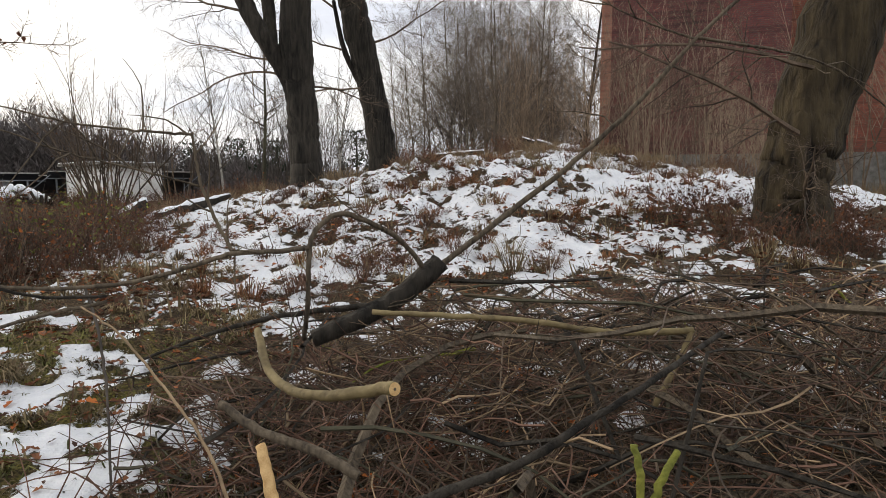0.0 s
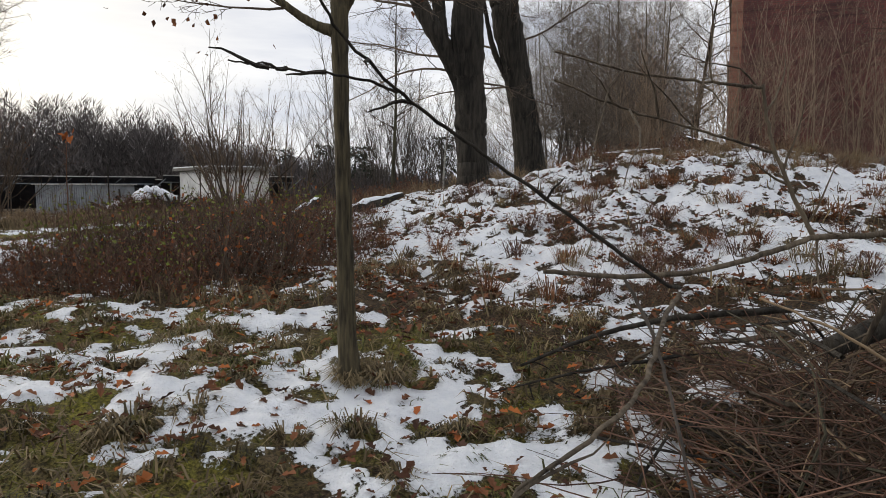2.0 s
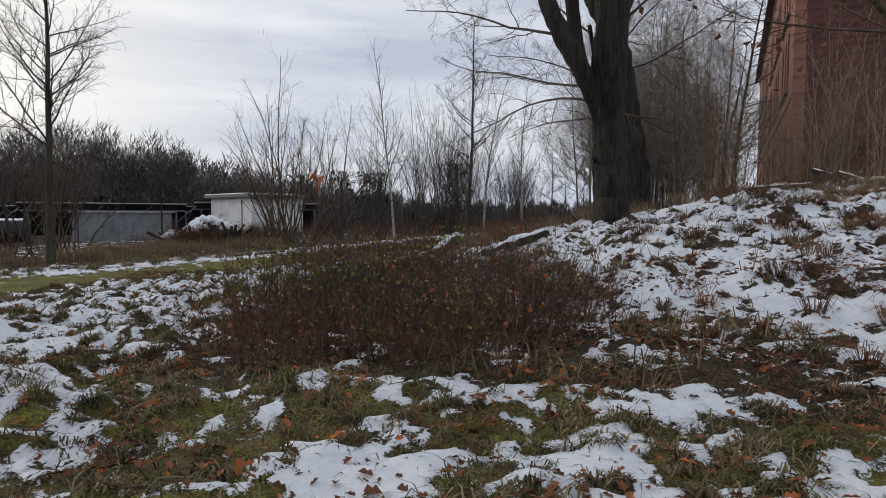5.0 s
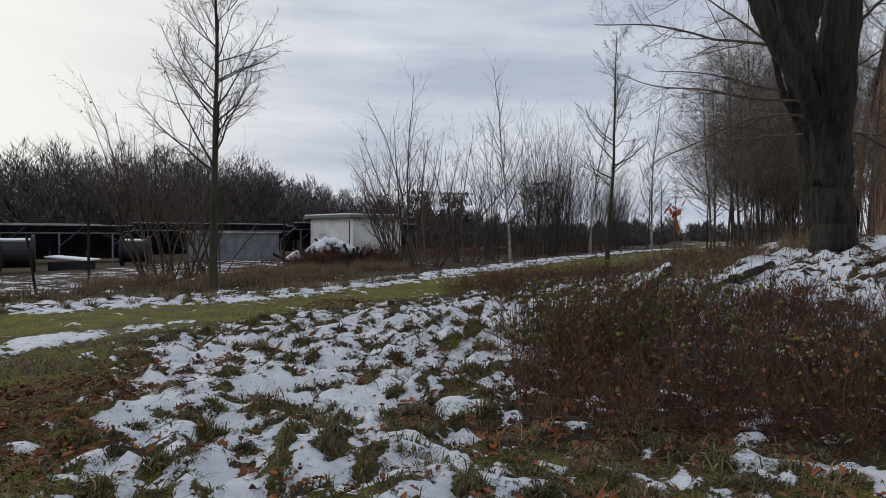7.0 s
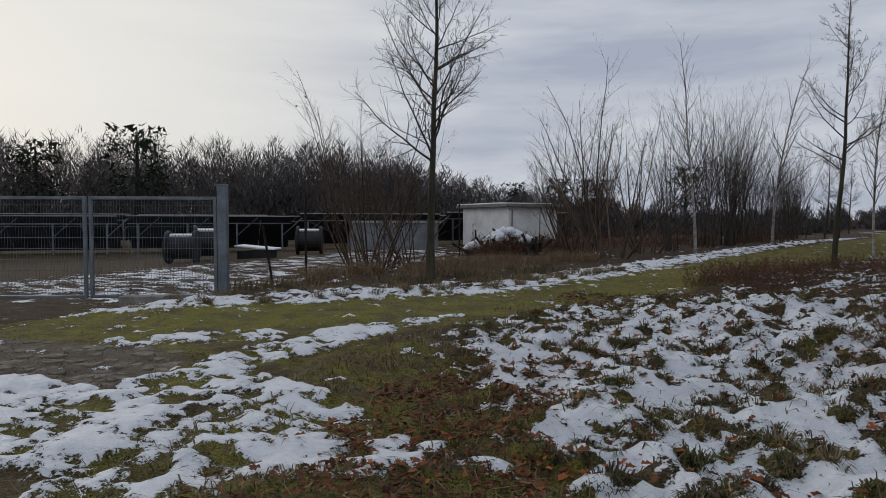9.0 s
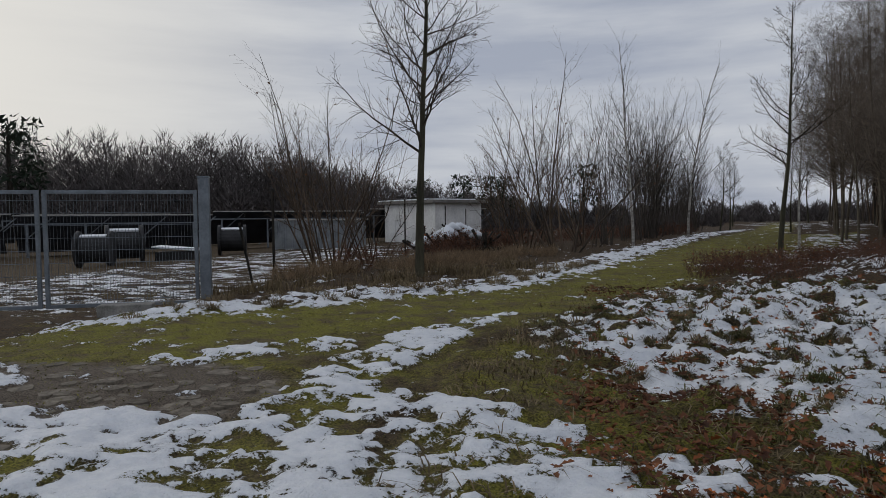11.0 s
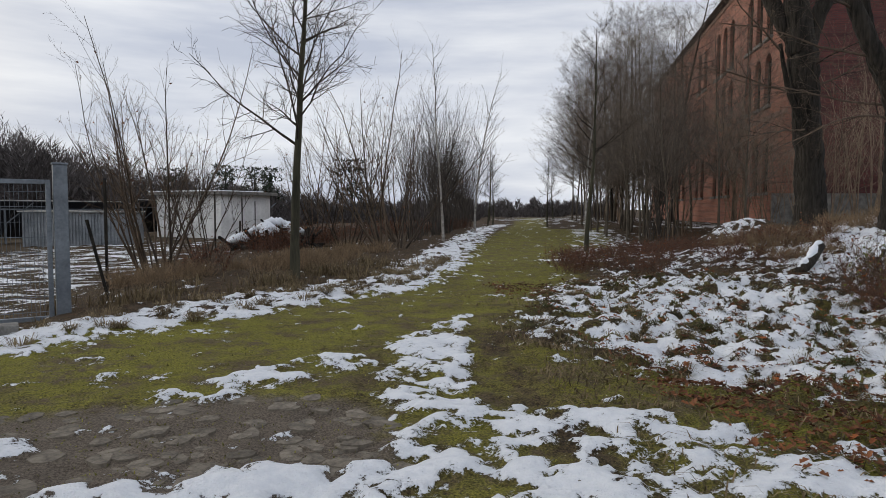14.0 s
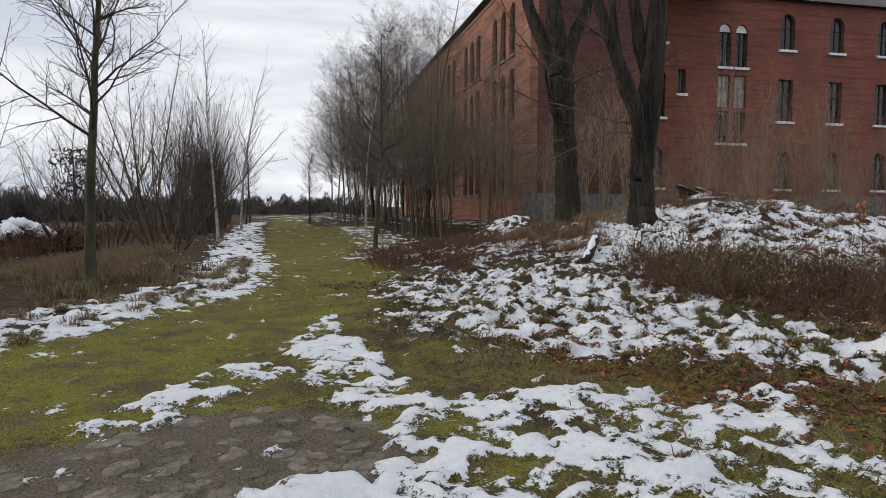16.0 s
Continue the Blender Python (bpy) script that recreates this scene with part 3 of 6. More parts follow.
YOUNG = dict(steps=[10, 6, 4, 3], wander=[0.025, 0.09, 0.12, 0.14], lift=[0.0, 0.07, 0.05, 0.02], tip=[0.12, 0.2, 0.3, 0.5], sides=[7, 4, 3, 3],
             count=[38, 10, 5], **{"from": [0.34, 0.15, 0.15]}, angle=[60, 45, 42], ratio=[0.36, 0.42, 0.5], thin=[0.42, 0.5, 0.6])
SAPLING = dict(steps=[9, 5, 3], wander=[0.04, 0.1, 0.13], lift=[0.02, 0.09, 0.04], tip=[0.12, 0.25, 0.4], sides=[5, 3, 3],
               count=[26, 6], **{"from": [0.25, 0.15]}, angle=[38, 40], ratio=[0.26, 0.42], thin=[0.45, 0.6])
SHOOT = dict(steps=[8, 4, 3], wander=[0.07, 0.12, 0.14], lift=[0.03, 0.06, 0.03], tip=[0.15, 0.3, 0.5], sides=[4, 3, 3],
             count=[12, 5], **{"from": [0.3, 0.2]}, angle=[34, 40], ratio=[0.32, 0.42], thin=[0.5, 0.6])


def bare_tree(name, seed, tall, radius, spec, trunk_mat, twig_mat, label, lean=(0, 0), stems=1, spread=0.0, leaves=0, start_z=0.0, category="tree"):
    rng = np.random.RandomState(seed)
    root = tagged(new(name), label, category)
    trunk, crown, foliage = Shape(), Shape(), Shape()
    for k in range(stems):
        a = rng.rand() * 6.28
        way = (lean[0] + spread * math.cos(a) * rng.rand(), lean[1] + spread * math.sin(a) * rng.rand(), 1)
        off = 0.0 if stems == 1 else 0.25
        sprout(rng, [trunk, crown], (off * math.cos(a), off * math.sin(a), start_z - 0.15), way, tall * (1 if stems == 1 else 0.6 + 0.4 * rng.rand()), radius, 0, spec)
    part("trunk", trunk, trunk_mat, root, smooth=True)
    if stems > 1:
        tagged(root.children[0], kind="stuff")
    tagged(part("crown", crown, twig_mat, root, "bare leafless branches and twigs"), kind="stuff")
    if leaves:
        v = np.concatenate(crown.v)
        for i in rng.choice(len(v), leaves):
            p = v[i]
            u, w = rng.normal(0, 1, 3), rng.normal(0, 1, 3)
            u, w = u / np.linalg.norm(u) * 0.035, w / np.linalg.norm(w) * 0.03
            foliage.add([p, p + u, p + u + w, p + w * 0.8 - np.array((0, 0, 0.02))], [(0, 1, 2, 3)])
        tagged(part("leaves", foliage, M_LEAF, root, "few withered brown leaves"), kind="stuff")
    return root


def place(ob, x, y, turn=0.0, size=1.0, sink=0.0, z=None):
    m = Matrix.Translation((x, y, (h1(x, y) if z is None else z) - sink)) @ Matrix.Rotation(turn, 4, "Z") @ Matrix.Scale(size, 4)
    ob.matrix_basis = m
    return ob


def again(ob, x, y, turn=0.0, size=1.0, sink=0.0):
    z = h1(x, y)
    m = Matrix.Translation((x, y, z - sink)) @ Matrix.Rotation(turn, 4, "Z") @ Matrix.Scale(size, 4)
    c = copy_thing(ob, Matrix.Identity(4))
    c.matrix_basis = m
    return c


# ---- brick building ----
CORNER, ALONG, ACROSS = Vector((13.2, 28.9, 0)), Vector((0.324, 0.946, 0)), Vector((0.946, -0.324, 0))
EAVE, FOOT = 14.9, -0.3


def wall_shape(length, top, openings, thick=0.45, foot=FOOT):
    """A wall in its own plane (u along, v up, w inward) with openings cut through; each is (u0, u1, v0, v1)."""
    us = sorted({0.0, length, *[o[0] for o in openings], *[o[1] for o in openings]})
    vs = sorted({foot, top, *[o[2] for o in openings], *[o[3] for o in openings]})
    s = Shape()
    solid = lambda i, j: not any(o[0] - 1e-6 <= us[i] and us[i + 1] <= o[1] + 1e-6 and o[2] - 1e-6 <= vs[j] and vs[j + 1] <= o[3] + 1e-6 for o in openings)
    for i in range(len(us) - 1):
        for j in range(len(vs) - 1):
            if solid(i, j):
                a, b, c, d = us[i], us[i + 1], vs[j], vs[j + 1]
                s.add([(a, c, 0), (b, c, 0), (b, d, 0), (a, d, 0)], [(0, 1, 2, 3)])
                s.add([(a, c, thick), (b, c, thick), (b, d, thick), (a, d, thick)], [(3, 2, 1, 0)])
    for a, b, c, d in openings:
        s.add([(a, c, 0), (b, c, 0), (b, d, 0), (a, d, 0), (a, c, thick), (b, c, thick), (b, d, thick), (a, d, thick)],
              [(0, 4, 5, 1), (1, 5, 6, 2), (2, 6, 7, 3), (3, 7, 4, 0)])
    for a, b, c, d in ((0, length, foot, top),):
        s.add([(a, c, 0), (b, c, 0), (b, d, 0), (a, d, 0), (a, c, thick), (b, c, thick), (b, d, thick), (a, d, thick)],
              [(1, 5, 4, 0), (2, 6, 5, 1), (3, 7, 6, 2), (0, 4, 7, 3)])
    return s


def stand_wall(name, shape, mat, origin, way, inward, parent, label=""):
    me = shape.mesh(name, mat)
    uv = me.uv_layers.new(name="UVMap")
    co = np.zeros(len(me.vertices) * 3)
    me.vertices.foreach_get("co", co)
    co = co.reshape(-1, 3)
    li = np.zeros(len(me.loops), int)
    me.loops.foreach_get("vertex_index", li)
    uv.data.foreach_set("uv", np.stack([co[li, 0] + co[li, 2], co[li, 1]], -1).ravel())
    world_co = np.array(origin)[None] + co[:, :1] * np.array(way)[None] + co[:, 1:2] * np.array((0, 0, 1.0))[None] + co[:, 2:3] * np.array(inward)[None]
    me.vertices.foreach_set("co", world_co.ravel())
    me.update()
    ob = new(name, me)
    ob.parent = parent
    if label:
        tagged(ob, label)
    return ob


def arch_fill(o, thick=0.45, n=6):
    """The brick left over between a square opening's corners and its round head."""
    a, b, c, d = o
    r, mid = (b - a) / 2, (a + b) / 2
    s = Shape()
    for side in (-1, 1):
        arc = [(mid + side * r * math.cos(t * math.pi / 2 / n), d - r * 1.15 + 1.15 * r * math.sin(t * math.pi / 2 / n)) for t in range(n + 1)]
        pts = [(mid + side * r, d)] + arc
        k = len(pts)
        v = [(p[0], p[1], 0.004) for p in pts] + [(p[0], p[1], thick - 0.004) for p in pts]
        f = [tuple((0, i, i + 1)) for i in range(1, k - 1)] + [(k, k + i + 1, k + i) for i in range(1, k - 1)]
        f += [(i, i + 1, k + i + 1, k + i) for i in range(1, k - 1)]
        s.add(v, f)
    return s


def window_parts(o, origin, way, inward, parent, arched, boarded=False, sill=True, snow=False):
    """A window in an opening: frame, pane, sill, each in the wall's own plane."""
    a, b, c, d = o
    W = lambda u, v, w: np.array(origin) + u * np.array(way) + v * np.array((0, 0, 1.0)) + w * np.array(inward)

    def slab(s, u0, u1, v0, v1, w0, w1):
        s.add([W(u, v, w) for w in (w0, w1) for u, v in ((u0, v0), (u1, v0), (u1, v1), (u0, v1))],
              [(0, 1, 2, 3), (7, 6, 5, 4), (0, 4, 5, 1), (1, 5, 6, 2), (2, 6, 7, 3), (3, 7, 4, 0)])

    win = new("window")
    win.parent = parent
    pane = Shape()
    slab(pane, a + 0.01, b - 0.01, c + 0.01, d - 0.01, 0.24, 0.27)
    part("pane", pane, M_FRAME if boarded else M_GLASS, win, "pale boarding" if boarded else "dark broken glass")
    fr = Shape()
    mid = (a + b) / 2
    for u0, u1, v0, v1 in ((a, a + 0.07, c, d), (b - 0.07, b, c, d), (mid - 0.03, mid + 0.03, c, d), (a, b, c, c + 0.07), (a, b, c + (d - c) * 0.62, c + (d - c) * 0.62 + 0.06)):
        slab(fr, u0 + 0.012, u1 - 0.012, v0 + 0.012, v1 - 0.012, 0.17, 0.236)
    part("frame", fr, M_FRAME if boarded else M_BARK_YOUNG, win)
    if sill:
        sl = Shape()
        slab(sl, a - 0.12, b + 0.12, c - 0.16, c - 0.004, -0.14, 0.16)
        part("sill", sl, M_SNOW if snow else M_CONCRETE, win, "snow-covered stone sill" if snow else "stone sill")


building = tagged(new("brick_building"), "large derelict red-brick mill with arched windows and slate roof", "building")
# side along the path
long_wall = []
for u in np.arange(2.6, 40, 7.4):
    for k in (0.0, 1.75, 3.5) if int(u) % 2 == 0 else (0.0, 1.9):
        long_wall += [(u + k, u + k + 1.05, z0, z1) for z0, z1 in ((2.4, 5.3), (6.9, 9.6), (10.4, 13.4))]
stand_wall("wall", wall_shape(44, EAVE, long_wall), M_BRICK_ORANGE_LIT, CORNER, ALONG, ACROSS, building, "orange-red brick side wall, weathered, with light put into its colour")
fill = Shape()
for o in long_wall:
    s = arch_fill(o)
    fill.add(np.concatenate(s.v), s.f)
    window_parts(o, CORNER, ALONG, ACROSS, building, True)
tagged(stand_wall("arch_brickwork", fill, M_BRICK_ORANGE_LIT, CORNER, ALONG, ACROSS, building), kind="stuff")
# blank end wall, butted behind the side wall's thickness
END = 7.6
stand_wall("wall", wall_shape(END - 0.45, EAVE, []), M_BRICK_PLUM_SHADE, CORNER + ACROSS * 0.45, ACROSS, ALONG, building, "blank red-brick end wall with shade put into its dark colour")
stand_wall("wall", wall_shape(3.4, EAVE, []), M_BRICK, CORNER + ACROSS * (END - 0.45) + ALONG * 0.45, ALONG, ACROSS, building)
# set-back wing
WING = CORNER + ACROSS * END + ALONG * 3.4
wing_open, boarded = [], []
for w0, cols in ((9.2, 0.95), (18.3, 1.1), (22.1, 1.1), (25.9, 1.1), (29.7, 1.1)):
    wing_open += [(w0 - END, w0 - END + cols, z0, z1) for z0, z1 in ((2.8, 5.3), (7.2, 9.9), (11.8, 14.1))]
for w0 in (13.85, 15.05):
    wing_open += [(w0 - END, w0 - END + 0.85, 5.7, 7.7), (w0 - END, w0 - END + 0.85, 10.5, 13.2)]
    boarded += [(w0 - END, w0 - END + 0.85, 7.95, 10.0)]
wing_open += [(11.0 - END, 11.55 - END, 8.7, 10.2)]
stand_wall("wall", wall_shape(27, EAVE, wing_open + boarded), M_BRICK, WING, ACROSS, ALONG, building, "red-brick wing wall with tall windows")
wing_fill = Shape()
for o in wing_open:
    window_parts(o, WING, ACROSS, ALONG, building, False, snow=True)
    if o[2] > 10 or o[3] < 6:
        filled = arch_fill(o)
        wing_fill.add(np.concatenate(filled.v), filled.f)
tagged(stand_wall("arch_brickwork", wing_fill, M_BRICK, WING, ACROSS, ALONG, building), kind="stuff")
for w0 in (13.85, 15.05):
    u0 = w0 - END
    head = Shape()
    rim = [(u0 + 0.425 + 0.41 * math.cos(t), 12.7 + 0.47 * math.sin(t)) for t in np.linspace(0, math.pi, 11)]
    head.add([WING + ACROSS * u + ALONG * w + Vector((0, 0, z)) for w in (0.1, 0.16) for u, z in rim],
             [tuple(range(11)), tuple(range(21, 10, -1))] + [(k, k + 11, (k + 1) % 11 + 11, (k + 1) % 11) for k in range(11)])
    part("arch_panel", head, M_WHITE_WALL, building, "pale plastered arch head")
for o in boarded:
    window_parts(o, WING, ACROSS, ALONG, building, False, boarded=True, sill=False)
roof = Shape()
P = lambda a, b, z: CORNER + ALONG * a + ACROSS * b + Vector((0, 0, z))
roof.add([P(-0.5, -0.5, EAVE), P(44.5, -0.5, EAVE), P(44.5, 14, EAVE), P(-0.5, 14, EAVE), P(5, 6.7, EAVE + 4.5), P(39, 6.7, EAVE + 4.5)],
         [(0, 4, 5, 1), (1, 5, 2), (2, 5, 4, 3), (3, 4, 0), (0, 1, 2, 3)])
part("roof", roof, M_SLATE, building, "dark slate hipped roof")
roof2 = Shape()
roof2.add([P(3.0, END + 0.2, EAVE + 0.01), P(3.0, 35, EAVE + 0.01), P(16, 35, EAVE + 0.01), P(16, END + 0.2, EAVE + 0.01), P(9.5, END + 0.2, EAVE + 3.5), P(9.5, 35, EAVE + 3.5)],
          [(0, 1, 5, 4), (1, 2, 5), (2, 3, 4, 5), (3, 0, 4), (3, 2, 1, 0)])
part("roof", roof2, M_SLATE, building)
cor = Shape()
for z in (EAVE - 0.35, 6.1):
    a, b = P(-0.06, -0.06, z), P(44, -0.06, z)
    cor.add([a, b, b + Vector((0, 0, 0.22)), a + Vector((0, 0, 0.22)), a + ACROSS * 0.05, b + ACROSS * 0.05, b + ACROSS * 0.05 + Vector((0, 0, 0.22)), a + ACROSS * 0.05 + Vector((0, 0, 0.22))],
            [(0, 1, 2, 3), (0, 4, 5, 1), (2, 6, 7, 3), (0, 3, 7, 4), (1, 5, 6, 2)])
part("cornice", cor, M_BRICK_ORANGE_LIT, building, "projecting brick string courses")
# low grey fence wall at the building's foot
yard_wall = Shape()
for k in range(9):
    a = P(-3.2, -1.5 + k * 2.4, 0)
    m = Matrix.Translation((a.x, a.y, 0.0)) @ Matrix.Rotation(math.atan2(ACROSS.y, ACROSS.x), 4, "Z")
    yard_wall.box((0, 0, -0.4), (2.34, 0.12, 2.2), m)
tagged(new("yard_wall", yard_wall.mesh("yard_wall", M_CONCRETE)), "low grey concrete panel wall before the brick building", "wall", kind="structure")

# ---- white shed and the fenced yard ----
shed = tagged(new("white_shed"), "small flat-roofed white rendered utility hut, stained", "shed")
SA, SB = Vector((-19.3, 44.0, 0)), Vector((-14.6, 39.7, 0))
s_way = (SB - SA).normalized()
s_in = Vector((-s_way.y, s_way.x, 0))
SL = (SB - SA).length
S_FLOOR, S_TOP = -1.1, 2.2
stand_wall("wall", wall_shape(SL, S_TOP, [(1.4, 2.3, -0.9, 1.1)], 0.24, S_FLOOR), M_WHITE_WALL, SA, s_way, s_in, shed, "white stained render")
stand_wall("wall", wall_shape(3.4 - 0.24, S_TOP, [], 0.24, S_FLOOR), M_WHITE_WALL, SB + s_in * 0.24, s_in, -s_way, shed)
stand_wall("wall", wall_shape(3.4 - 0.24, S_TOP, [], 0.24, S_FLOOR), M_WHITE_WALL, SA + s_in * 0.24, s_in, s_way, shed)
stand_wall("wall", wall_shape(SL, S_TOP, [], 0.24, S_FLOOR), M_WHITE_WALL, SA + s_in * 3.4, s_way, s_in, shed)
sm = Matrix.Translation(SA) @ Matrix.Rotation(math.atan2(s_way.y, s_way.x), 4, "Z")
part("roof", bevelled(Shape().box((-0.45, -0.35, S_TOP + 0.003), (SL + 0.35, 3.95, S_TOP + 0.2), sm), "roof", M_CONCRETE), M_CONCRETE, shed, "flat concrete roof slab")
part("roof_snow", bevelled(Shape().box((-0.4, -0.3, S_TOP + 0.203), (SL * 0.92, 3.6, S_TOP + 0.28), sm), "roof_snow", M_SNOW, 0.03), M_SNOW, shed, "thin snow cover")
part("door", Shape().box((1.42, 0.06, -0.88), (2.28, 0.12, 1.08), sm), M_WHITE_WALL, shed, "pale painted metal door")

container = tagged(new("sheet_metal_shed"), "low grey ribbed sheet-metal shed beside the solar field", "shed")
cm = Matrix.Translation((-22.6, 34.0, 0)) @ Matrix.Rotation(math.atan2(-0.9, 5.2), 4, "Z")
body = Shape().box((0, 0, -0.75), (4.6, 2.4, 1.2), cm)
for k in range(30):
    part("rib", Shape().box((0.05 + k * 0.152, -0.035, -0.72), (0.13 + k * 0.152, -0.002, 1.17), cm), M_SHEET, container)
part("body", body, M_SHEET, container, "ribbed grey sheet metal")
part("roof", Shape().box((-0.12, -0.16, 1.203), (4.72, 2.5, 1.27), cm), M_FRAME, container, "pale flat roof")

# solar tables seen from behind
def solar_table():
    root = tagged(new("solar_table"), "dark tilted solar panel table on steel legs with snow below", "solar panel", "solar tables in the field")
    for k in range(5):
        pn = Shape().box((-5 + k * 2.0 + 0.01, 0.0, -0.02), (-5 + k * 2.0 + 1.98, 3.4, 0.02), pose(0, 0, 1.55, -38, 0, 0))
        part("panel", pn, M_PANEL, root)
    part("top_rail", Shape().box((-5.0, -0.06, 1.57), (5.0, 0.02, 1.64)), M_FRAME, root, "pale snowy top edge")
    part("beam", Shape().box((-5.0, 0.42, 1.08), (5.0, 0.5, 1.16)), M_STEEL, root)
    for x in (-4.4, -1.5, 1.5, 4.4):
        part("leg", Shape().box((x - 0.05, 0.4, -1.1), (x + 0.05, 0.5, 1.08)), M_STEEL, root)
        part("strut", Shape().tube([(x, 0.45, 0.3), (x + 1.3, 0.05, 1.5)], 0.035, 4), M_STEEL, root)
    return root


table = solar_table()
row_a, row_b = Vector((-44, 22.5, 0)), Vector((-13, 51, 0))
turn = math.atan2(row_b.y - row_a.y, row_b.x - row_a.x)
spots = [row_a + (row_b - row_a) * (k + 0.5) / 4 for k in range(-1, 4)]
spots += [p + Vector((-9, 9, 0)) for p in spots]
for k, p in enumerate(spots):
    ob = table if k == 0 else copy_thing(table, Matrix.Identity(4))
    zz = h1(p.x, p.y)
    ob.matrix_basis = Matrix.Translation((p.x, p.y, zz + 0.75 if k < 5 else zz + 0.95)) @ Matrix.Rotation(turn, 4, "Z")

# cable drums
def drum():
    root = tagged(new("cable_drum"), "large black cable drum lying on its rims with snow on top", "cable drum", "cable drums in the yard")
    core = Shape().tube([(-0.55, 0, 0.75), (0.55, 0, 0.75)], 0.55, 20)
    part("core", core, M_BLACK, root, smooth=False)
    for x in (-0.6, 0.6):
        part("flange", Shape().tube([(x - 0.06, 0, 0.75), (x + 0.06, 0, 0.75)], 0.75, 24), M_BLACK, root)
    sn = Shape()
    for k in range(7):
        a = radians(62 + k * 8)
        b = radians(62 + (k + 1) * 8)
        sn.add([(x, r * math.cos(t), 0.75 + r * math.sin(t)) for x in (-0.5, 0.5) for t in (a, b) for r in (0.552, 0.62)],
               [(1, 3, 7, 5), (0, 1, 5, 4), (2, 6, 7, 3), (0, 2, 3, 1), (4, 5, 7, 6)])
    part("snow_cap", sn, M_SNOW, root, "snow on the drum")
    return root


d0 = drum()
for k, (x, y, a, s) in enumerate([(-24.0, 22.2, 0.5, 0.95), (-24.4, 24.3, 0.75, 1.1), (-22.4, 29.4, 0.5, 1.0)]):
    place(d0, x, y, a, s, 0.03) if k == 0 else again(d0, x, y, a, s, 0.03)
sheet = tagged(new("white_tarpaulin", bevelled(Shape().box((-0.95, -0.6, 0.5), (0.95, 0.6, 0.58), Matrix.Rotation(0.08, 4, "Y")), "white_tarpaulin", M_SNOW, 0.02)),
               "snow-covered flat board on pallets in the yard", "board")
place(sheet, -23.0, 25.9, 0.3)
pallet = tagged(new("pallet", bevelled(Shape().box((-0.8, -0.5, 0), (0.8, 0.5, 0.41)), "pallet_stack", M_BLACK, 0.03)), "dark stack of pallets under a board", "pallets")
place(pallet, -23.0, 25.9, 0.3, 1.0, 0.02)

# gate and fence
GATE = Vector((-11.3, 10.4, 0))
MID = Vector((-13.55, 9.3, 0))
g_way = (MID - GATE).normalized()


def gate_leaf(width):
    root = tagged(new("gate_leaf"), "closed galvanised steel gate leaf with welded wire mesh", "gate", "gate leaves")
    fr = Shape()
    for a, b in (((0.03, 0, 0.12), (0.03, 0, 2.0)), ((width - 0.03, 0, 0.12), (width - 0.03, 0, 2.0))):
        part("stile", bevelled(Shape().box((a[0] - 0.03, -0.03, a[2]), (a[0] + 0.03, 0.03, b[2])), "stile", M_STEEL, 0.006), M_STEEL, root)
    for z in (0.12, 1.94):
        part("rail", bevelled(Shape().box((0.062, -0.03, z), (width - 0.062, 0.03, z + 0.06)), "rail", M_STEEL, 0.006), M_STEEL, root)
    wires = Shape()
    for x in np.arange(0.11, width - 0.07, 0.05):
        wires.tube([(x, 0, 0.18), (x, 0, 1.94)], 0.0028, 4, cap=False)
    for z in np.arange(0.24, 1.94, 0.2):
        for y in (-0.006, 0.006):
            wires.tube([(0.06, y, z), (width - 0.06, y, z)], 0.004, 4, cap=False)
    tagged(part("wire_mesh", wires, M_STEEL, root, "thin steel double-rod mesh"), kind="stuff")
    return root


def gate_post(tall=2.2, half=0.07):
    root = tagged(new("gate_post"), "square galvanised steel gate post with a flat cap", "post", "gate posts")
    part("post", bevelled(Shape().box((-half, -half, -0.3), (half, half, tall)), "post", M_STEEL, 0.01), M_STEEL, root)
    part("cap", bevelled(Shape().box((-half - 0.01, -half - 0.01, tall + 0.002), (half + 0.01, half + 0.01, tall + 0.03)), "cap", M_STEEL, 0.006), M_STEEL, root)
    return root


gang = math.atan2(g_way.y, g_way.x)
gz = -0.18
p0 = gate_post(2.2, 0.085)
p0.matrix_basis = Matrix.Translation((GATE.x, GATE.y, gz)) @ Matrix.Rotation(gang, 4, "Z")
leaf_w = (MID - GATE).length - 0.2
leaf = gate_leaf(leaf_w)
g0 = GATE + g_way * 0.11
leaf.matrix_basis = Matrix.Translation((g0.x, g0.y, gz)) @ Matrix.Rotation(gang, 4, "Z")
g1 = GATE + g_way * (leaf_w + 0.16)
copy_thing(leaf, Matrix.Translation((g1.x, g1.y, gz)) @ Matrix.Rotation(gang, 4, "Z"))
g2 = GATE + g_way * (2 * leaf_w + 0.32)
copy_thing(p0, Matrix.Translation((g2.x, g2.y, gz)) @ Matrix.Rotation(gang, 4, "Z"))
for k in range(4):
    g3 = g2 + g_way * (0.11 + k * (leaf_w + 0.16))
    fence_leaf = copy_thing(leaf, Matrix.Translation((g3.x, g3.y, gz - 0.05)) @ Matrix.Rotation(gang, 4, "Z"))
    fence_leaf.name = "mesh_fence_panel"
    tagged(fence_leaf, "galvanised welded-mesh fence panel", "fence", "fence panels")


def line_post(tall=2.1):
    root = tagged(new("fence_post"), "slim grey steel fence post with no mesh", "post", "fence posts along the yard")
    part("tube", Shape().tube([(0, 0, -0.3), (0, 0, tall)], 0.03, 8), M_BARK_DARK, root)
    part("cap", Shape().tube([(0, 0, tall + 0.001), (0, 0, tall + 0.03)], 0.035, 8), M_BLACK, root)
    return root


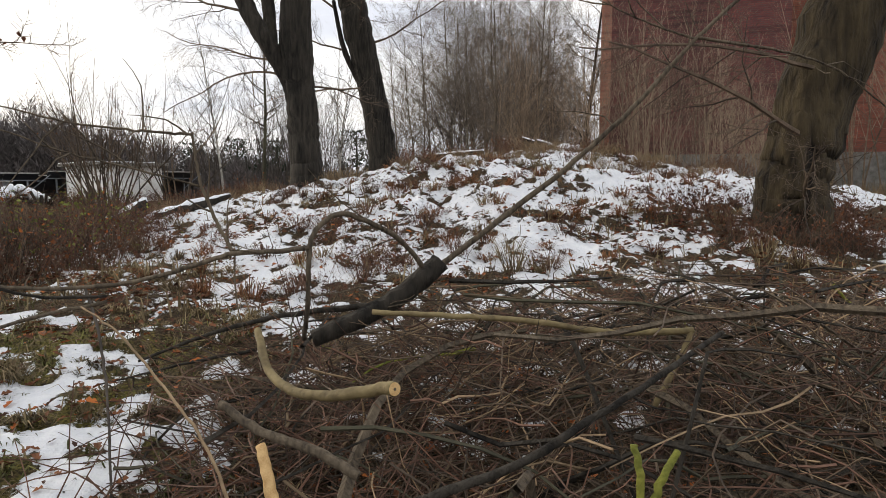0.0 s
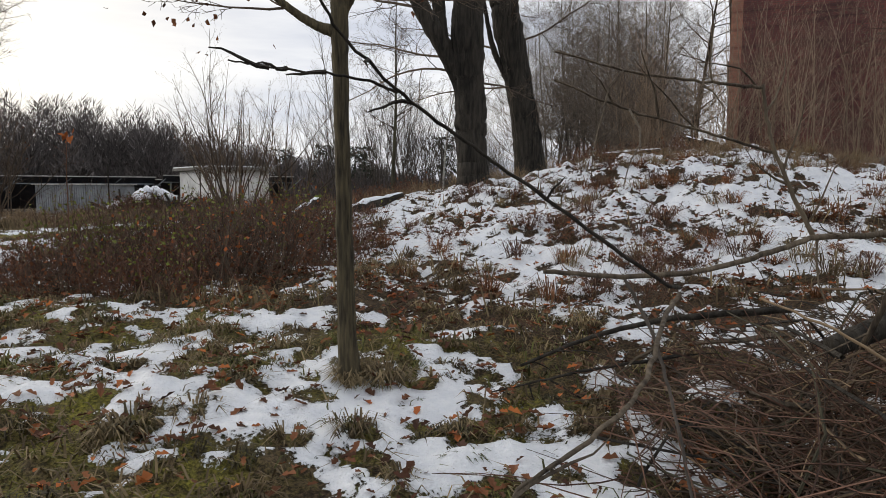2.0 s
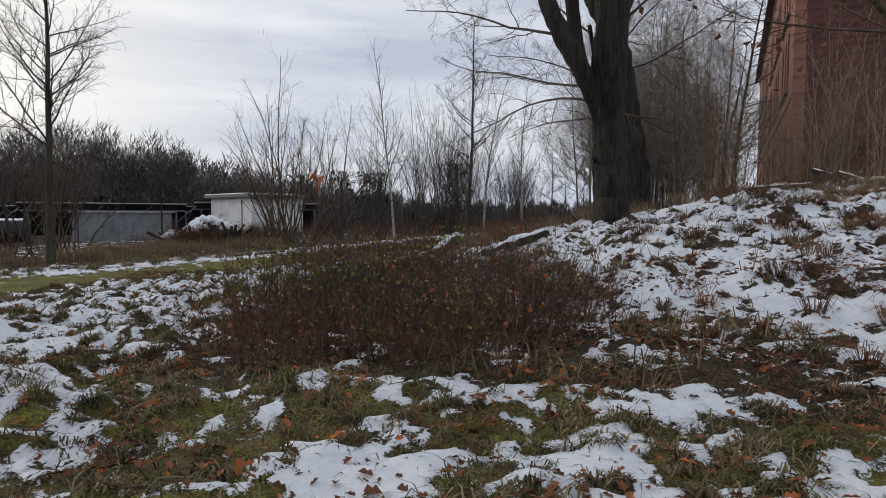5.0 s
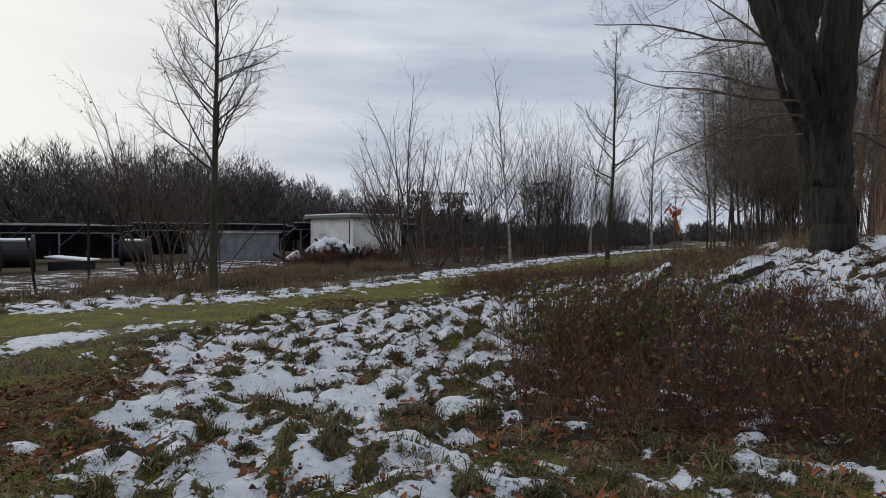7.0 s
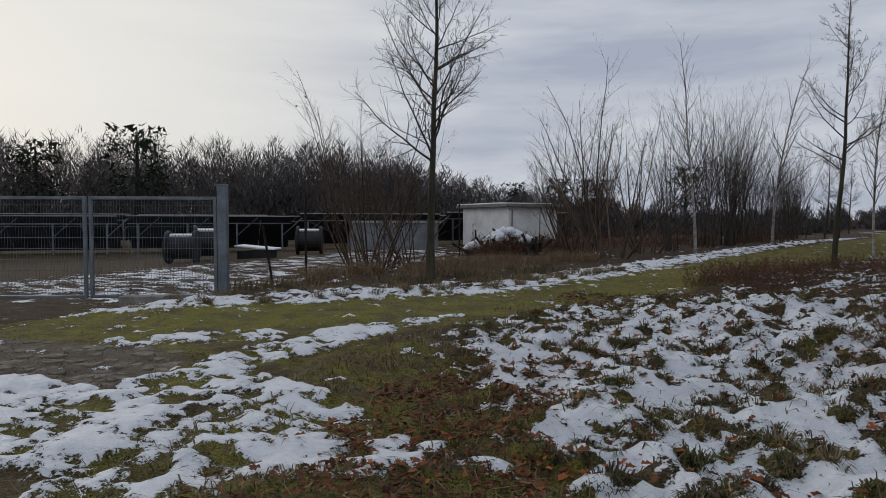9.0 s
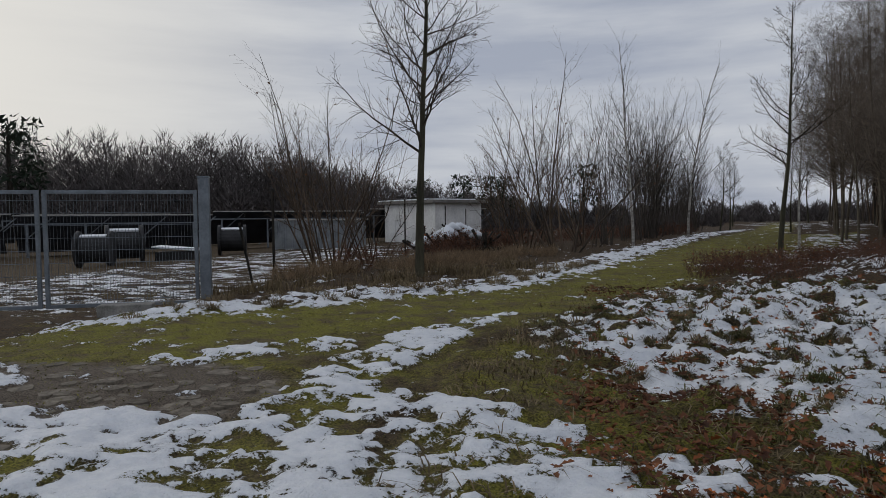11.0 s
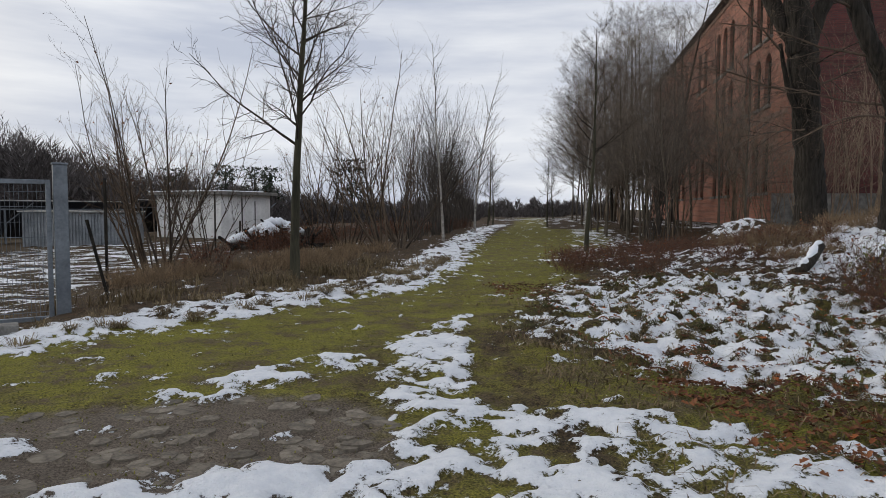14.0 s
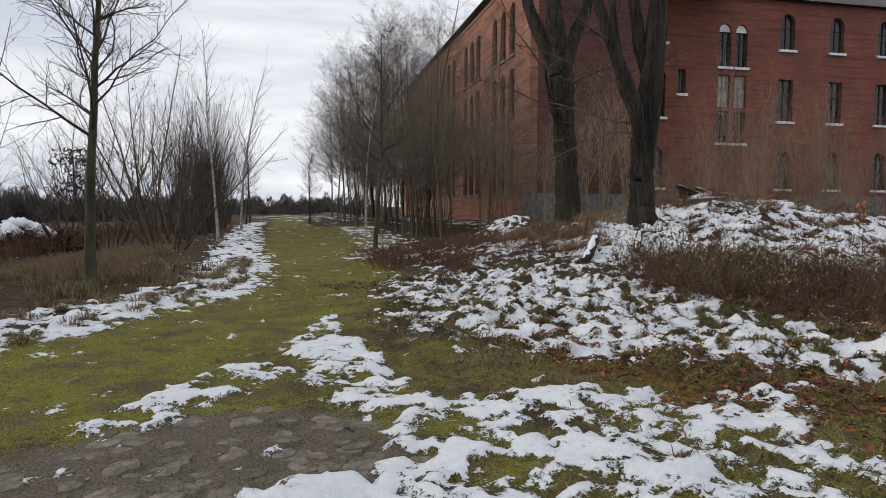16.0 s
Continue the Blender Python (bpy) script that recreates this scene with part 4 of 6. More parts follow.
lp = line_post()
for k, (x, y) in enumerate([(-12.0, 14.05), (-12.0, 24.4), (-12.4, 33.0), (-12.8, 40.5), (-12.9, 48.0)]):
    place(lp, x, y) if k == 0 else again(lp, x, y)
lean = tagged(new("leaning_post", Shape().tube([(0, 0, -0.1), (-0.35, 0.1, 1.25)], 0.025, 6).mesh("leaning_post", M_BARK_DARK)), "thin dark post leaning beside the gate", "post")
place(lean, -11.15, 11.7)
blk = tagged(new("concrete_block", bevelled(Shape().box((-0.36, -0.13, 0), (0.36, 0.13, 0.17)), "concrete_block", M_CONCRETE, 0.015)), "weathered concrete block lying on the grass by the gate", "block")
place(blk, -11.5, 8.75, gang, 1.0, 0.01)

# ---- rubble heaps and logs ----
def log_thing(name, pts, radius, label, mat, snow=True, sides=9, category="log"):
    root = tagged(new(name), label, category)
    part("bark", Shape().tube(pts, radius, sides), mat, root, smooth=True)
    if snow:
        lr = np.random.RandomState(len(label))
        p = np.array(pts, float)
        t, tt = np.linspace(0, 1, len(p)), np.linspace(0, 1, 15)
        r = np.interp(tt, t, np.broadcast_to(np.asarray(radius, float), (len(p),)))
        q = np.stack([np.interp(tt, t, p[:, c]) for c in range(3)], -1)
        q = q + np.array((0, 0, 1.0)) * r[:, None] * 0.75 + lr.normal(0, 0.12, (15, 3)) * r[:, None]
        fat = r * (0.45 + 0.5 * lr.rand(15)) * np.sin(np.pi * (0.06 + 0.88 * tt)) ** 0.4
        part("snow", Shape().tube(q, fat, 8), M_SNOW, root, "uneven snow along the top", smooth=True)
    return root


def on_ground(pts, up=0.0):
    return [(x, y, h1(x, y) + up + dz) for x, y, dz in pts]


log_thing("snowy_log", on_ground([(-0.1, 10.6, 0.0), (0.2, 10.78, 0.14), (0.57, 11.0, 0.3)]), [0.09, 0.1, 0.09], "short snow-covered log standing out of brown scrub", M_BARK_DARK)
log_thing("mound_log", on_ground([(1.0, 10.3, 0.08), (1.5, 10.7, 0.12), (2.0, 11.1, 0.1)]), [0.07, 0.08, 0.07], "snow-dusted log on the edge of the mound", M_BARK_DARK)
log_thing("thin_log", on_ground([(5.0, 16.3, 0.1), (6.2, 16.6, 0.3), (7.5, 16.5, 0.5)]), [0.05, 0.05, 0.04], "snowy pole leaning behind the big trees", M_BARK_DARK)
mb = tagged(new("stone_block", bevelled(Shape().box((-0.4, -0.25, -0.1), (0.4, 0.25, 0.3)), "stone_block", M_CONCRETE, 0.03)), "mossy square stone block at the heap's foot", "stone")
place(mb, 3.3, 16.6, 0.3)

def plank(a, b, wide, thick, label, seed):
    """An old board from a to b with a ragged ridge of snow on its upper face."""
    root = tagged(new("plank"), label, "board", "old boards on the mound")
    a, b = Vector(a), Vector(b)
    m = look(a, b)
    L = (b - a).length
    part("board", bevelled(Shape().box((-wide / 2, -thick / 2, -L), (wide / 2, thick / 2, 0), m), "board", M_BARK_DARK, 0.006), M_BARK_DARK, root, "dark weathered wood")
    rng = np.random.RandomState(seed)
    z = -np.linspace(0.03, L - 0.03, 15)
    half = wide * (0.18 + 0.28 * rng.rand(15))
    up = 0.012 + 0.03 * rng.rand(15)
    v = [m @ Vector((sx * w, thick / 2 + dz, zz)) for zz, w, h in zip(z, half, up) for sx, dz in ((-1, 0.001), (-0.6, h), (0.6, h), (1, 0.001))]
    f = [(4 * k + c, 4 * k + c + 1, 4 * k + c + 5, 4 * k + c + 4) for k in range(14) for c in range(3)] + [(0, 1, 2, 3), (59, 58, 57, 56)]
    part("snow", mesh_of("snow", [tuple(p) for p in v], f, M_SNOW, True), M_SNOW, root, "ragged snow on the board")
    return root


hp = h1(7.8, 14.6)
plank((7.65, 14.65, hp + 0.46), (9.7, 14.3, h1(9.7, 14.3) + 0.1), 0.24, 0.06, "snow-covered dark board sloping down the mound's crest", 1)
plank((7.9, 14.15, h1(7.9, 14.15) + 0.2), (10.4, 13.9, h1(10.4, 13.9) + 0.1), 0.2, 0.05, "long snow-covered board lying along the mound's crest", 2)
plank((8.3, 14.75, hp + 0.25), (9.4, 14.9, h1(9.4, 14.9) + 0.12), 0.22, 0.05, "short snow-covered board on the mound's crest", 3)
log_thing("log_stump", [(7.8, 14.55, hp - 0.1), (7.84, 14.6, hp + 0.2), (7.8, 14.62, hp + 0.42)], [0.13, 0.11, 0.12], "dark broken stump propping the boards up", M_BARK_DARK, snow=False)
log_thing("broken_board", on_ground([(5.6, 12.6, 0.2), (6.1, 12.5, 0.16), (6.6, 12.3, 0.08)]), [0.04, 0.045, 0.04], "short broken board half under snow on the mound", M_BARK_DARK)

# snow-covered brush heap near the hut
heap = Shape()
hr = np.random.RandomState(4)
for _ in range(90):
    a = hr.rand() * 6.28
    r = 1.3 * math.sqrt(hr.rand())
    c = np.array((r * math.cos(a), 0.6 * r * math.sin(a), (1 - r / 1.4) * 0.75 * hr.rand()))
    w = hr.normal(0, 0.5, 3)
    heap.tube([c - w * 0.5, c + w * 0.5], [0.05, 0.03], 5)
heap_root = tagged(new("brush_heap"), "heap of dark debris capped with snow beside the hut", "heap")
part("debris", heap, M_BARK_DARK, heap_root)
hs = Shape()
for _ in range(26):
    a = hr.rand() * 6.28
    r = 1.2 * math.sqrt(hr.rand())
    c = (r * math.cos(a), 0.6 * r * math.sin(a), (1 - r / 1.5) * 0.75)
    hs.tube([(c[0] - 0.25, c[1], c[2]), (c[0], c[1] + 0.05, c[2] + 0.1), (c[0] + 0.25, c[1], c[2])], [0.05, 0.16, 0.05], 6)
tagged(part("snow", hs, M_SNOW, heap_root, "snow lumps", smooth=True), kind="stuff")
place(heap_root, -9.9, 23.8, 0.2, 1.15)

# ---- large trees ----
def old_tree(name, label, limbs, mat, seed, crown_specs, girth=1.0):
    """An old tree from its main limbs: each limb a list of (x, y, z, radius)."""
    rng = np.random.RandomState(seed)
    root = tagged(new(name), label, "tree")
    for k, limb in enumerate(limbs):
        p = np.array(limb, float)
        p[:, 3] *= girth
        t = np.linspace(0, 1, len(p))
        tt = np.linspace(0, 1, len(p) * 8)
        q = np.stack([np.interp(tt, t, p[:, c]) for c in range(4)], -1)
        for _ in range(7):
            q[1:-1] = (q[:-2] + 2 * q[1:-1] + q[2:]) / 4
        q[1:-1, :3] += rng.normal(0, 0.035, (len(q) - 2, 3)) * q[1:-1, 3:4]
        s = Shape().tube(q[:, :3], q[:, 3], 28)
        v = s.v[0]
        c = np.repeat(q[:, :3], 28, 0)
        off = v - c
        bumpy = np.array([1 + 0.13 * noise.noise(Vector((x * 5, y * 5, z * 1.1))) + 0.11 * noise.noise(Vector((x * 16, y * 16, z * 2.2))) for x, y, z in v])
        s.v[0] = c + off * bumpy[:, None]
        part("trunk" if k == 0 else "limb", s, mat, root, smooth=True)
    crown = Shape()
    for start, way, length, radius, spec in crown_specs:
        sprout(rng, [crown, crown, crown], start, way, length, radius, 0, spec)
    tagged(part("crown", crown, M_TWIG, root, "fine drooping bare twigs"), kind="stuff")
    return root


OLD = dict(steps=[9, 6, 4, 3], wander=[0.1, 0.14, 0.16, 0.16], lift=[0.0, -0.02, -0.05, -0.06], tip=[0.25, 0.25, 0.35, 0.5], sides=[5, 4, 3, 3],
           count=[12, 9, 6], **{"from": [0.12, 0.1, 0.1]}, angle=[48, 45, 45], ratio=[0.4, 0.42, 0.5], thin=[0.42, 0.5, 0.6])
ax, ay = 3.14, 12.1
az = h1(ax, ay)
old_tree("old_tree", "old dark-barked tree forking into heavy limbs on the mound",
         [[(ax + 0.06, ay + 0.02, az - 0.4, 0.42), (ax + 0.03, ay, az + 0.3, 0.315), (ax, ay, 2.1, 0.272), (ax - 0.06, ay - 0.08, 3.0, 0.285), (ax - 0.08, ay - 0.16, 3.6, 0.3), (ax - 0.03, ay - 0.26, 4.5, 0.262), (ax + 0.05, ay - 0.3, 6.2, 0.21), (ax + 0.3, ay - 0.3, 9.0, 0.12)],
          [(ax - 0.1, ay - 0.05, 2.7, 0.13), (ax - 0.34, ay - 0.16, 3.35, 0.17), (ax - 0.7, ay - 0.35, 3.95, 0.158), (ax - 1.06, ay - 0.25, 4.65, 0.15), (ax - 1.25, ay - 0.1, 5.3, 0.138), (ax - 1.75, ay + 0.3, 7.2, 0.09)],
          [(ax - 0.5, ay - 0.2, 3.6, 0.1), (ax - 0.62, ay + 0.1, 4.4, 0.125), (ax - 0.75, ay + 0.3, 5.6, 0.111), (ax - 0.8, ay + 0.4, 7.5, 0.074)],
          [(ax - 0.02, ay - 0.2, 4.4, 0.14), (ax - 0.28, ay - 0.05, 5.4, 0.15), (ax - 0.4, ay + 0.1, 7.0, 0.11)]],
         M_BARK_DARK, 3,
         [((ax - 0.3, ay - 0.1, 3.2), (-1, -0.1, 0.18), 2.6, 0.026, OLD), ((ax - 0.9, ay - 0.3, 4.3), (-1, 0.2, 0.3), 3.0, 0.03, OLD), ((ax - 1.2, ay - 0.1, 5.2), (-1, -0.3, 0.4), 3.0, 0.032, OLD),
          ((ax - 0.4, ay, 3.5), (-0.9, 0.6, 0.1), 3.2, 0.026, OLD), ((ax + 0.2, ay - 0.2, 4.6), (0.7, 0.3, 0.5), 2.4, 0.03, OLD), ((ax - 1.5, ay + 0.2, 6.4), (-1, 0.1, 0.2), 3.2, 0.034, OLD),
          ((ax + 0.1, ay, 3.0), (0.5, 0.9, 0.2), 2.0, 0.026, OLD), ((ax - 0.6, ay + 0.4, 6.0), (-0.5, -0.8, 0.3), 2.6, 0.03, OLD)])
bx, by = 4.36, 16.05
bz = h1(bx, by)
old_tree("old_tree", "old dark-barked tree with a broken side limb behind the mound",
         [[(bx + 0.06, by + 0.05, bz - 0.4, 0.52), (bx + 0.03, by, bz + 0.35, 0.41), (bx - 0.02, by - 0.02, 2.0, 0.345), (bx - 0.25, by - 0.14, 3.4, 0.325), (bx - 0.56, by - 0.32, 4.9, 0.335), (bx - 0.75, by - 0.36, 5.8, 0.34), (bx - 0.95, by - 0.32, 7.2, 0.22), (bx - 1.2, by - 0.2, 9.5, 0.14)],
          [(bx - 0.7, by - 0.34, 5.4, 0.2), (bx - 1.1, by - 0.05, 6.3, 0.2), (bx - 1.45, by + 0.15, 7.2, 0.17), (bx - 1.8, by + 0.4, 9.0, 0.1)],
          [(bx - 0.62, by - 0.38, 5.3, 0.2), (bx - 0.32, by - 0.5, 6.4, 0.19), (bx - 0.02, by - 0.68, 7.2, 0.165), (bx + 0.3, by - 0.9, 9.2, 0.1)],
          [(bx - 0.3, by - 0.2, 3.3, 0.075), (bx - 0.62, by - 0.3, 3.75, 0.075), (bx - 0.95, by - 0.25, 4.5, 0.065), (bx - 1.15, by - 0.2, 5.6, 0.045)]],
         M_BARK_DARK, 5,
         [((bx - 0.3, by - 0.3, 3.5), (-1, -0.3, 0.05), 3.0, 0.028, OLD), ((bx - 0.9, by - 0.3, 4.4), (-1, 0.1, 0.15), 2.8, 0.026, OLD), ((bx - 0.2, by - 0.2, 4.6), (0.9, 0, 0.4), 2.8, 0.03, OLD),
          ((bx - 1.1, by - 0.2, 5.4), (-0.9, -0.2, 0.4), 3.0, 0.03, OLD), ((bx - 0.2, by - 0.5, 6.5), (0.9, 0.2, 0.4), 3.0, 0.034, OLD), ((bx - 0.5, by - 0.5, 5.0), (0.2, -1, 0.2), 2.2, 0.026, OLD)])
rx0, ry0 = 9.6, 6.75
old_tree("mossy_tree", "thick leaning tree with rough mossy bark behind the brush pile",
         [[(rx0 + 0.1, ry0, h1(rx0, ry0) - 0.3, 0.55), (rx0 + 0.02, ry0, 0.6, 0.42), (rx0, ry0, 1.2, 0.37), (rx0 + 0.14, ry0, 2.0, 0.38), (rx0 + 0.5, ry0, 3.0, 0.44), (rx0 + 1.1, ry0, 6, 0.3)],
          [(rx0 + 0.2, ry0, 2.9, 0.22), (rx0 + 0.9, ry0 + 0.3, 3.8, 0.2), (rx0 + 1.6, ry0 + 0.3, 5.5, 0.12)]],
         M_BARK_MOSS, 9,
         [((rx0 - 0.1, ry0 - 0.3, 1.7), (-0.9, -0.5, 0.3), 2.4, 0.035, OLD), ((rx0, ry0 - 0.3, 2.4), (-1, -0.2, 0.15), 2.6, 0.028, OLD), ((rx0, ry0 - 0.3, 1.0), (-0.5, -0.9, 0.3), 1.8, 0.03, OLD),
          ((rx0 + 0.4, ry0, 3.4), (-0.9, 0.2, 0.6), 2.4, 0.028, OLD)])

# young roadside trees
t2 = bare_tree("young_tree", 21, 7.6, 0.105, dict(YOUNG, count=[36, 12, 5], lift=[0.0, 0.08, 0.06, 0.04], angle=[58, 42, 40], ratio=[0.31, 0.42, 0.5], thin=[0.38, 0.55, 0.65], wander=[0.025, 0.12, 0.16, 0.18], least=0.0035), M_BARK_GREEN, M_TWIG_DARK, "slender young tree with ascending bare branches on the verge", leaves=40)
place(t2, -8.47, 13.56, 0.4)
t3 = bare_tree("young_tree", 24, 7.2, 0.085, dict(YOUNG, count=[26, 9, 5], lift=[0.0, 0.11, 0.08, 0.04], ratio=[0.25, 0.42, 0.5], least=0.004), M_BARK_GREEN, M_TWIG_DARK, "thin young tree with short bare branches beside the track", lean=(-0.03, 0), leaves=30)
place(t3, 0.15, 20.7, 1.0)
for k, (x, y, s) in enumerate([(9.0, 52, 0.9), (5.2, 57.5, 1.0), (7.2, 64, 1.0), (15.5, 70, 1.0), (11.0, 82, 1.1)]):
    again(t3, x, y, k * 1.7, s)
yt = old_tree("young_tree", "young tree with ribbed bark beside the brush pile",
              [[(3.02, 3.11, -0.05, 0.08), (3.0, 3.11, 0.3, 0.047), (2.99, 3.11, 1.0, 0.04), (2.98, 3.11, 1.72, 0.037), (2.98, 3.11, 1.9, 0.043), (2.97, 3.12, 2.1, 0.032), (2.95, 3.12, 2.6, 0.026), (2.95, 3.12, 3.6, 0.018)],
               [(2.97, 3.11, 1.83, 0.03), (2.88, 3.1, 1.855, 0.022), (2.8, 3.09, 1.9, 0.02), (2.68, 3.07, 1.99, 0.016), (2.5, 3.05, 2.16, 0.012)],
               [(2.98, 3.11, 1.9, 0.026), (3.03, 3.12, 1.98, 0.022), (3.12, 3.13, 2.16, 0.018), (3.2, 3.13, 2.4, 0.013)]],
              M_BARK_RIBBED, 12,
              [((2.75, 3.08, 1.94), (-1, 0, -0.1), 0.75, 0.007, SHOOT), ((2.6, 3.06, 2.08), (-0.9, -0.2, 0.05), 0.7, 0.007, SHOOT), ((2.8, 3.09, 1.9), (-0.7, 0.3, 0.35), 0.6, 0.006, SHOOT),
               ((3.05, 3.12, 2.0), (0.9, 0.1, -0.05), 0.7, 0.006, SHOOT), ((3.15, 3.13, 2.2), (0.9, 0.1, 0.3), 0.8, 0.007, SHOOT), ((2.97, 3.12, 2.3), (-0.5, 0.3, 0.8), 0.9, 0.009, SHOOT)])
yl = Shape()
yrng = np.random.RandomState(8)
for k in range(36):
    cx, cy, cz = [(2.32, 3.05, 1.87), (2.15, 3.04, 1.95), (2.52, 3.05, 1.93), (1.98, 3.0, 2.02), (3.35, 3.14, 1.98)][k % 5]
    c = np.array((cx, cy, cz)) + yrng.normal(0, 0.07, 3)
    e = yrng.normal(0, 1, 3)
    e *= 0.026 / np.linalg.norm(e)
    g = np.cross(e, yrng.normal(0, 1, 3))
    g *= 0.014 / np.linalg.norm(g)
    yl.add([c, c + 0.5 * e + g, c + e + (0, 0, -0.01), c + 0.5 * e - g], [(0, 1, 2), (0, 2, 3)])
tagged(part("leaves", yl, M_LEAF, yt, "few withered brown leaves"), kind="stuff")

# saplings and scrub
birch = bare_tree("birch", 31, 8.2, 0.07, SAPLING, M_BIRCH, M_TWIG_GREY, "slim white-barked birch with fine upright twigs")
place(birch, -3.42, 27.7, 0)
again(birch, 0.1, 38.4, 1.9, 1.18)
again(birch, 2.0, 25.5, 0.7, 0.8)
scrub_a = bare_tree("sapling_clump", 41, 6.2, 0.021, SHOOT, M_TWIG_GREY, M_TWIG_GREY, "clump of thin grey bare saplings", stems=9, spread=0.28, category="shrub")
place(scrub_a, -4.3, 28.5, 0.0)
scrub_b = bare_tree("sapling_clump", 44, 4.6, 0.028, SHOOT, M_TWIG, M_TWIG, "fan-shaped clump of bare brown shoots", stems=11, spread=0.75, leaves=60, category="shrub")
place(scrub_b, -11.6, 16.2, 0.0, 1.25)
scrub_c = bare_tree("sapling_clump", 47, 7.0, 0.022, SHOOT, M_TWIG_PALE, M_TWIG_PALE, "clump of thin tan bare saplings before the brick wall", stems=7, spread=0.22, category="shrub")
place(scrub_c, 8.0, 21.5, 0.0)
dark_tree = bare_tree("bare_tree", 51, 11.0, 0.075, dict(YOUNG, least=0.003, count=[46, 12, 6], **{"from": [0.22, 0.15, 0.15]}), M_BARK_POLE, M_TWIG_WOOD, "tall dark bare tree by the building")
place(dark_tree, 8.6, 33.5, 0.5)
sr = np.random.RandomState(77)
for x, y, s in [(-10.9, 17.6, 0.9), (-12.4, 18.5, 1.2), (-6.0, 23.0, 1.5), (-7.4, 25.0, 1.35), (-8.5, 28.0, 1.3), (-5.2, 27.0, 1.3)]:
    again(scrub_b, x, y, sr.rand() * 6.28, s)
for k in range(26):
    t = sr.rand()
    x, y = -4.2 + 9.0 * t - 1.6 * sr.rand(), 27 + 34 * t + 3 * sr.rand()
    again(scrub_a, x, y, sr.rand() * 6.28, 1.0 + 0.5 * sr.rand())
for k in range(26):
    t = sr.rand() ** 1.2
    x, y = 4.6 + 15 * t + 4.5 * sr.rand(), 23.5 + 45 * t + 2 * sr.rand()
    again(scrub_a if sr.rand() < 0.55 else scrub_c, x, y, sr.rand() * 6.28, 1.05 + 0.5 * sr.rand())
for k in range(36):
    x = 7.0 + 24 * sr.rand()
    y = 26.8 - 0.3 * (x - 13) - 6.5 * sr.rand()
    if x < 9.5 and y > 24:
        continue
    again(scrub_c, x, y, sr.rand() * 6.28, 0.9 + 0.6 * sr.rand())
for k in range(34):
    x = 9.5 + 18 * sr.rand()
    again(scrub_c if sr.rand() < 0.7 else scrub_b, x, 23.0 - 0.3 * (x - 10) - 6 * sr.rand(), sr.rand() * 6.28, 0.4 + 0.35 * sr.rand())
for x, y, s in [(6.6, 29.5, 0.85), (9.3, 37.0, 1.05), (10.8, 41.5, 1.15), (10.0, 39.5, 1.0), (7.4, 31.5, 0.8), (14.0, 50, 1.1), (5.0, 24.5, 0.6), (5.6, 28.2, 0.75), (6.4, 34.0, 0.85), (8.4, 41.0, 0.95), (11.0, 49.5, 1.0), (14.4, 61, 1.05), (8.2, 26.3, 0.8), (10.4, 28.6, 0.9), (7.0, 22.6, 0.55), (12.8, 47.5, 1.1), (15.0, 53, 1.1), (17.0, 60, 1.1), (19.5, 68, 1.1), (11.8, 44, 0.9), (4.2, 26.5, 0.62), (5.2, 31.0, 0.75), (7.4, 37.5, 0.9), (9.6, 45.0, 0.95), (12.6, 55, 1.0), (8.0, 34.5, 0.95), (9.0, 31.0, 0.9), (11.4, 34.0, 0.95), (12.6, 38.0, 1.0), (13.6, 42.0, 1.0)]:
    again(dark_tree, x, y, sr.rand() * 6.28, s * 1.1)
tall_tree = bare_tree("tall_bare_tree", 57, 17.0, 0.2, dict(YOUNG, least=0.004, count=[36, 10, 5], lift=[0.0, 0.02, -0.02, -0.05], wander=[0.04, 0.12, 0.16, 0.18], **{"from": [0.2, 0.15, 0.1]}), M_BARK_DARK, M_TWIG_DARK, "tall old bare tree with dense twiggy crown near brick building")
place(tall_tree, 16.5, 45.8, 0.4)
again(tall_tree, 18.6, 54.0, 2.2, 0.9)
again(tall_tree, 13.6, 49.5, 4.0, 0.75)

# ---- dead weeds and thickets ----
def weed_clump(name, seed, stems, tall, width, mat, leaf_mat, label, leaves):
    rng = np.random.RandomState(seed)
    root = tagged(new(name), label, "shrub")
    st, lf = Shape(), Shape()
    for _ in range(stems):
        a, r = rng.rand() * 6.28, width * math.sqrt(rng.rand())
        base = (r * math.cos(a), r * math.sin(a), -0.05)
        way = (0.4 * rng.normal(), 0.4 * rng.normal(), 1.0)
        sprout(rng, [st], base, way, tall * (0.5 + 0.6 * rng.rand()), 0.0045, 0,
               dict(steps=[4, 3], wander=[0.12, 0.2], lift=[0, 0.05], tip=[0.4, 0.5], sides=[3, 3], count=[5], **{"from": [0.3]}, angle=[42], ratio=[0.4], thin=[0.7]))
    v = np.concatenate(st.v)
    for i in rng.choice(len(v), leaves):
        u, w = rng.normal(0, 1, 3), rng.normal(0, 1, 3)
        s = 0.012 + 0.022 * rng.rand()
        u, w = u / np.linalg.norm(u) * s, w / np.linalg.norm(w) * s
        lf.add([v[i], v[i] + u, v[i] + u + w, v[i] + w], [(0, 1, 2, 3)])
    tagged(part("stalk_tangle", st, mat, root), kind="stuff")
    if leaves:
        tagged(part("leaves", lf, leaf_mat, root, "small withered leaves"), kind="stuff")
    return root


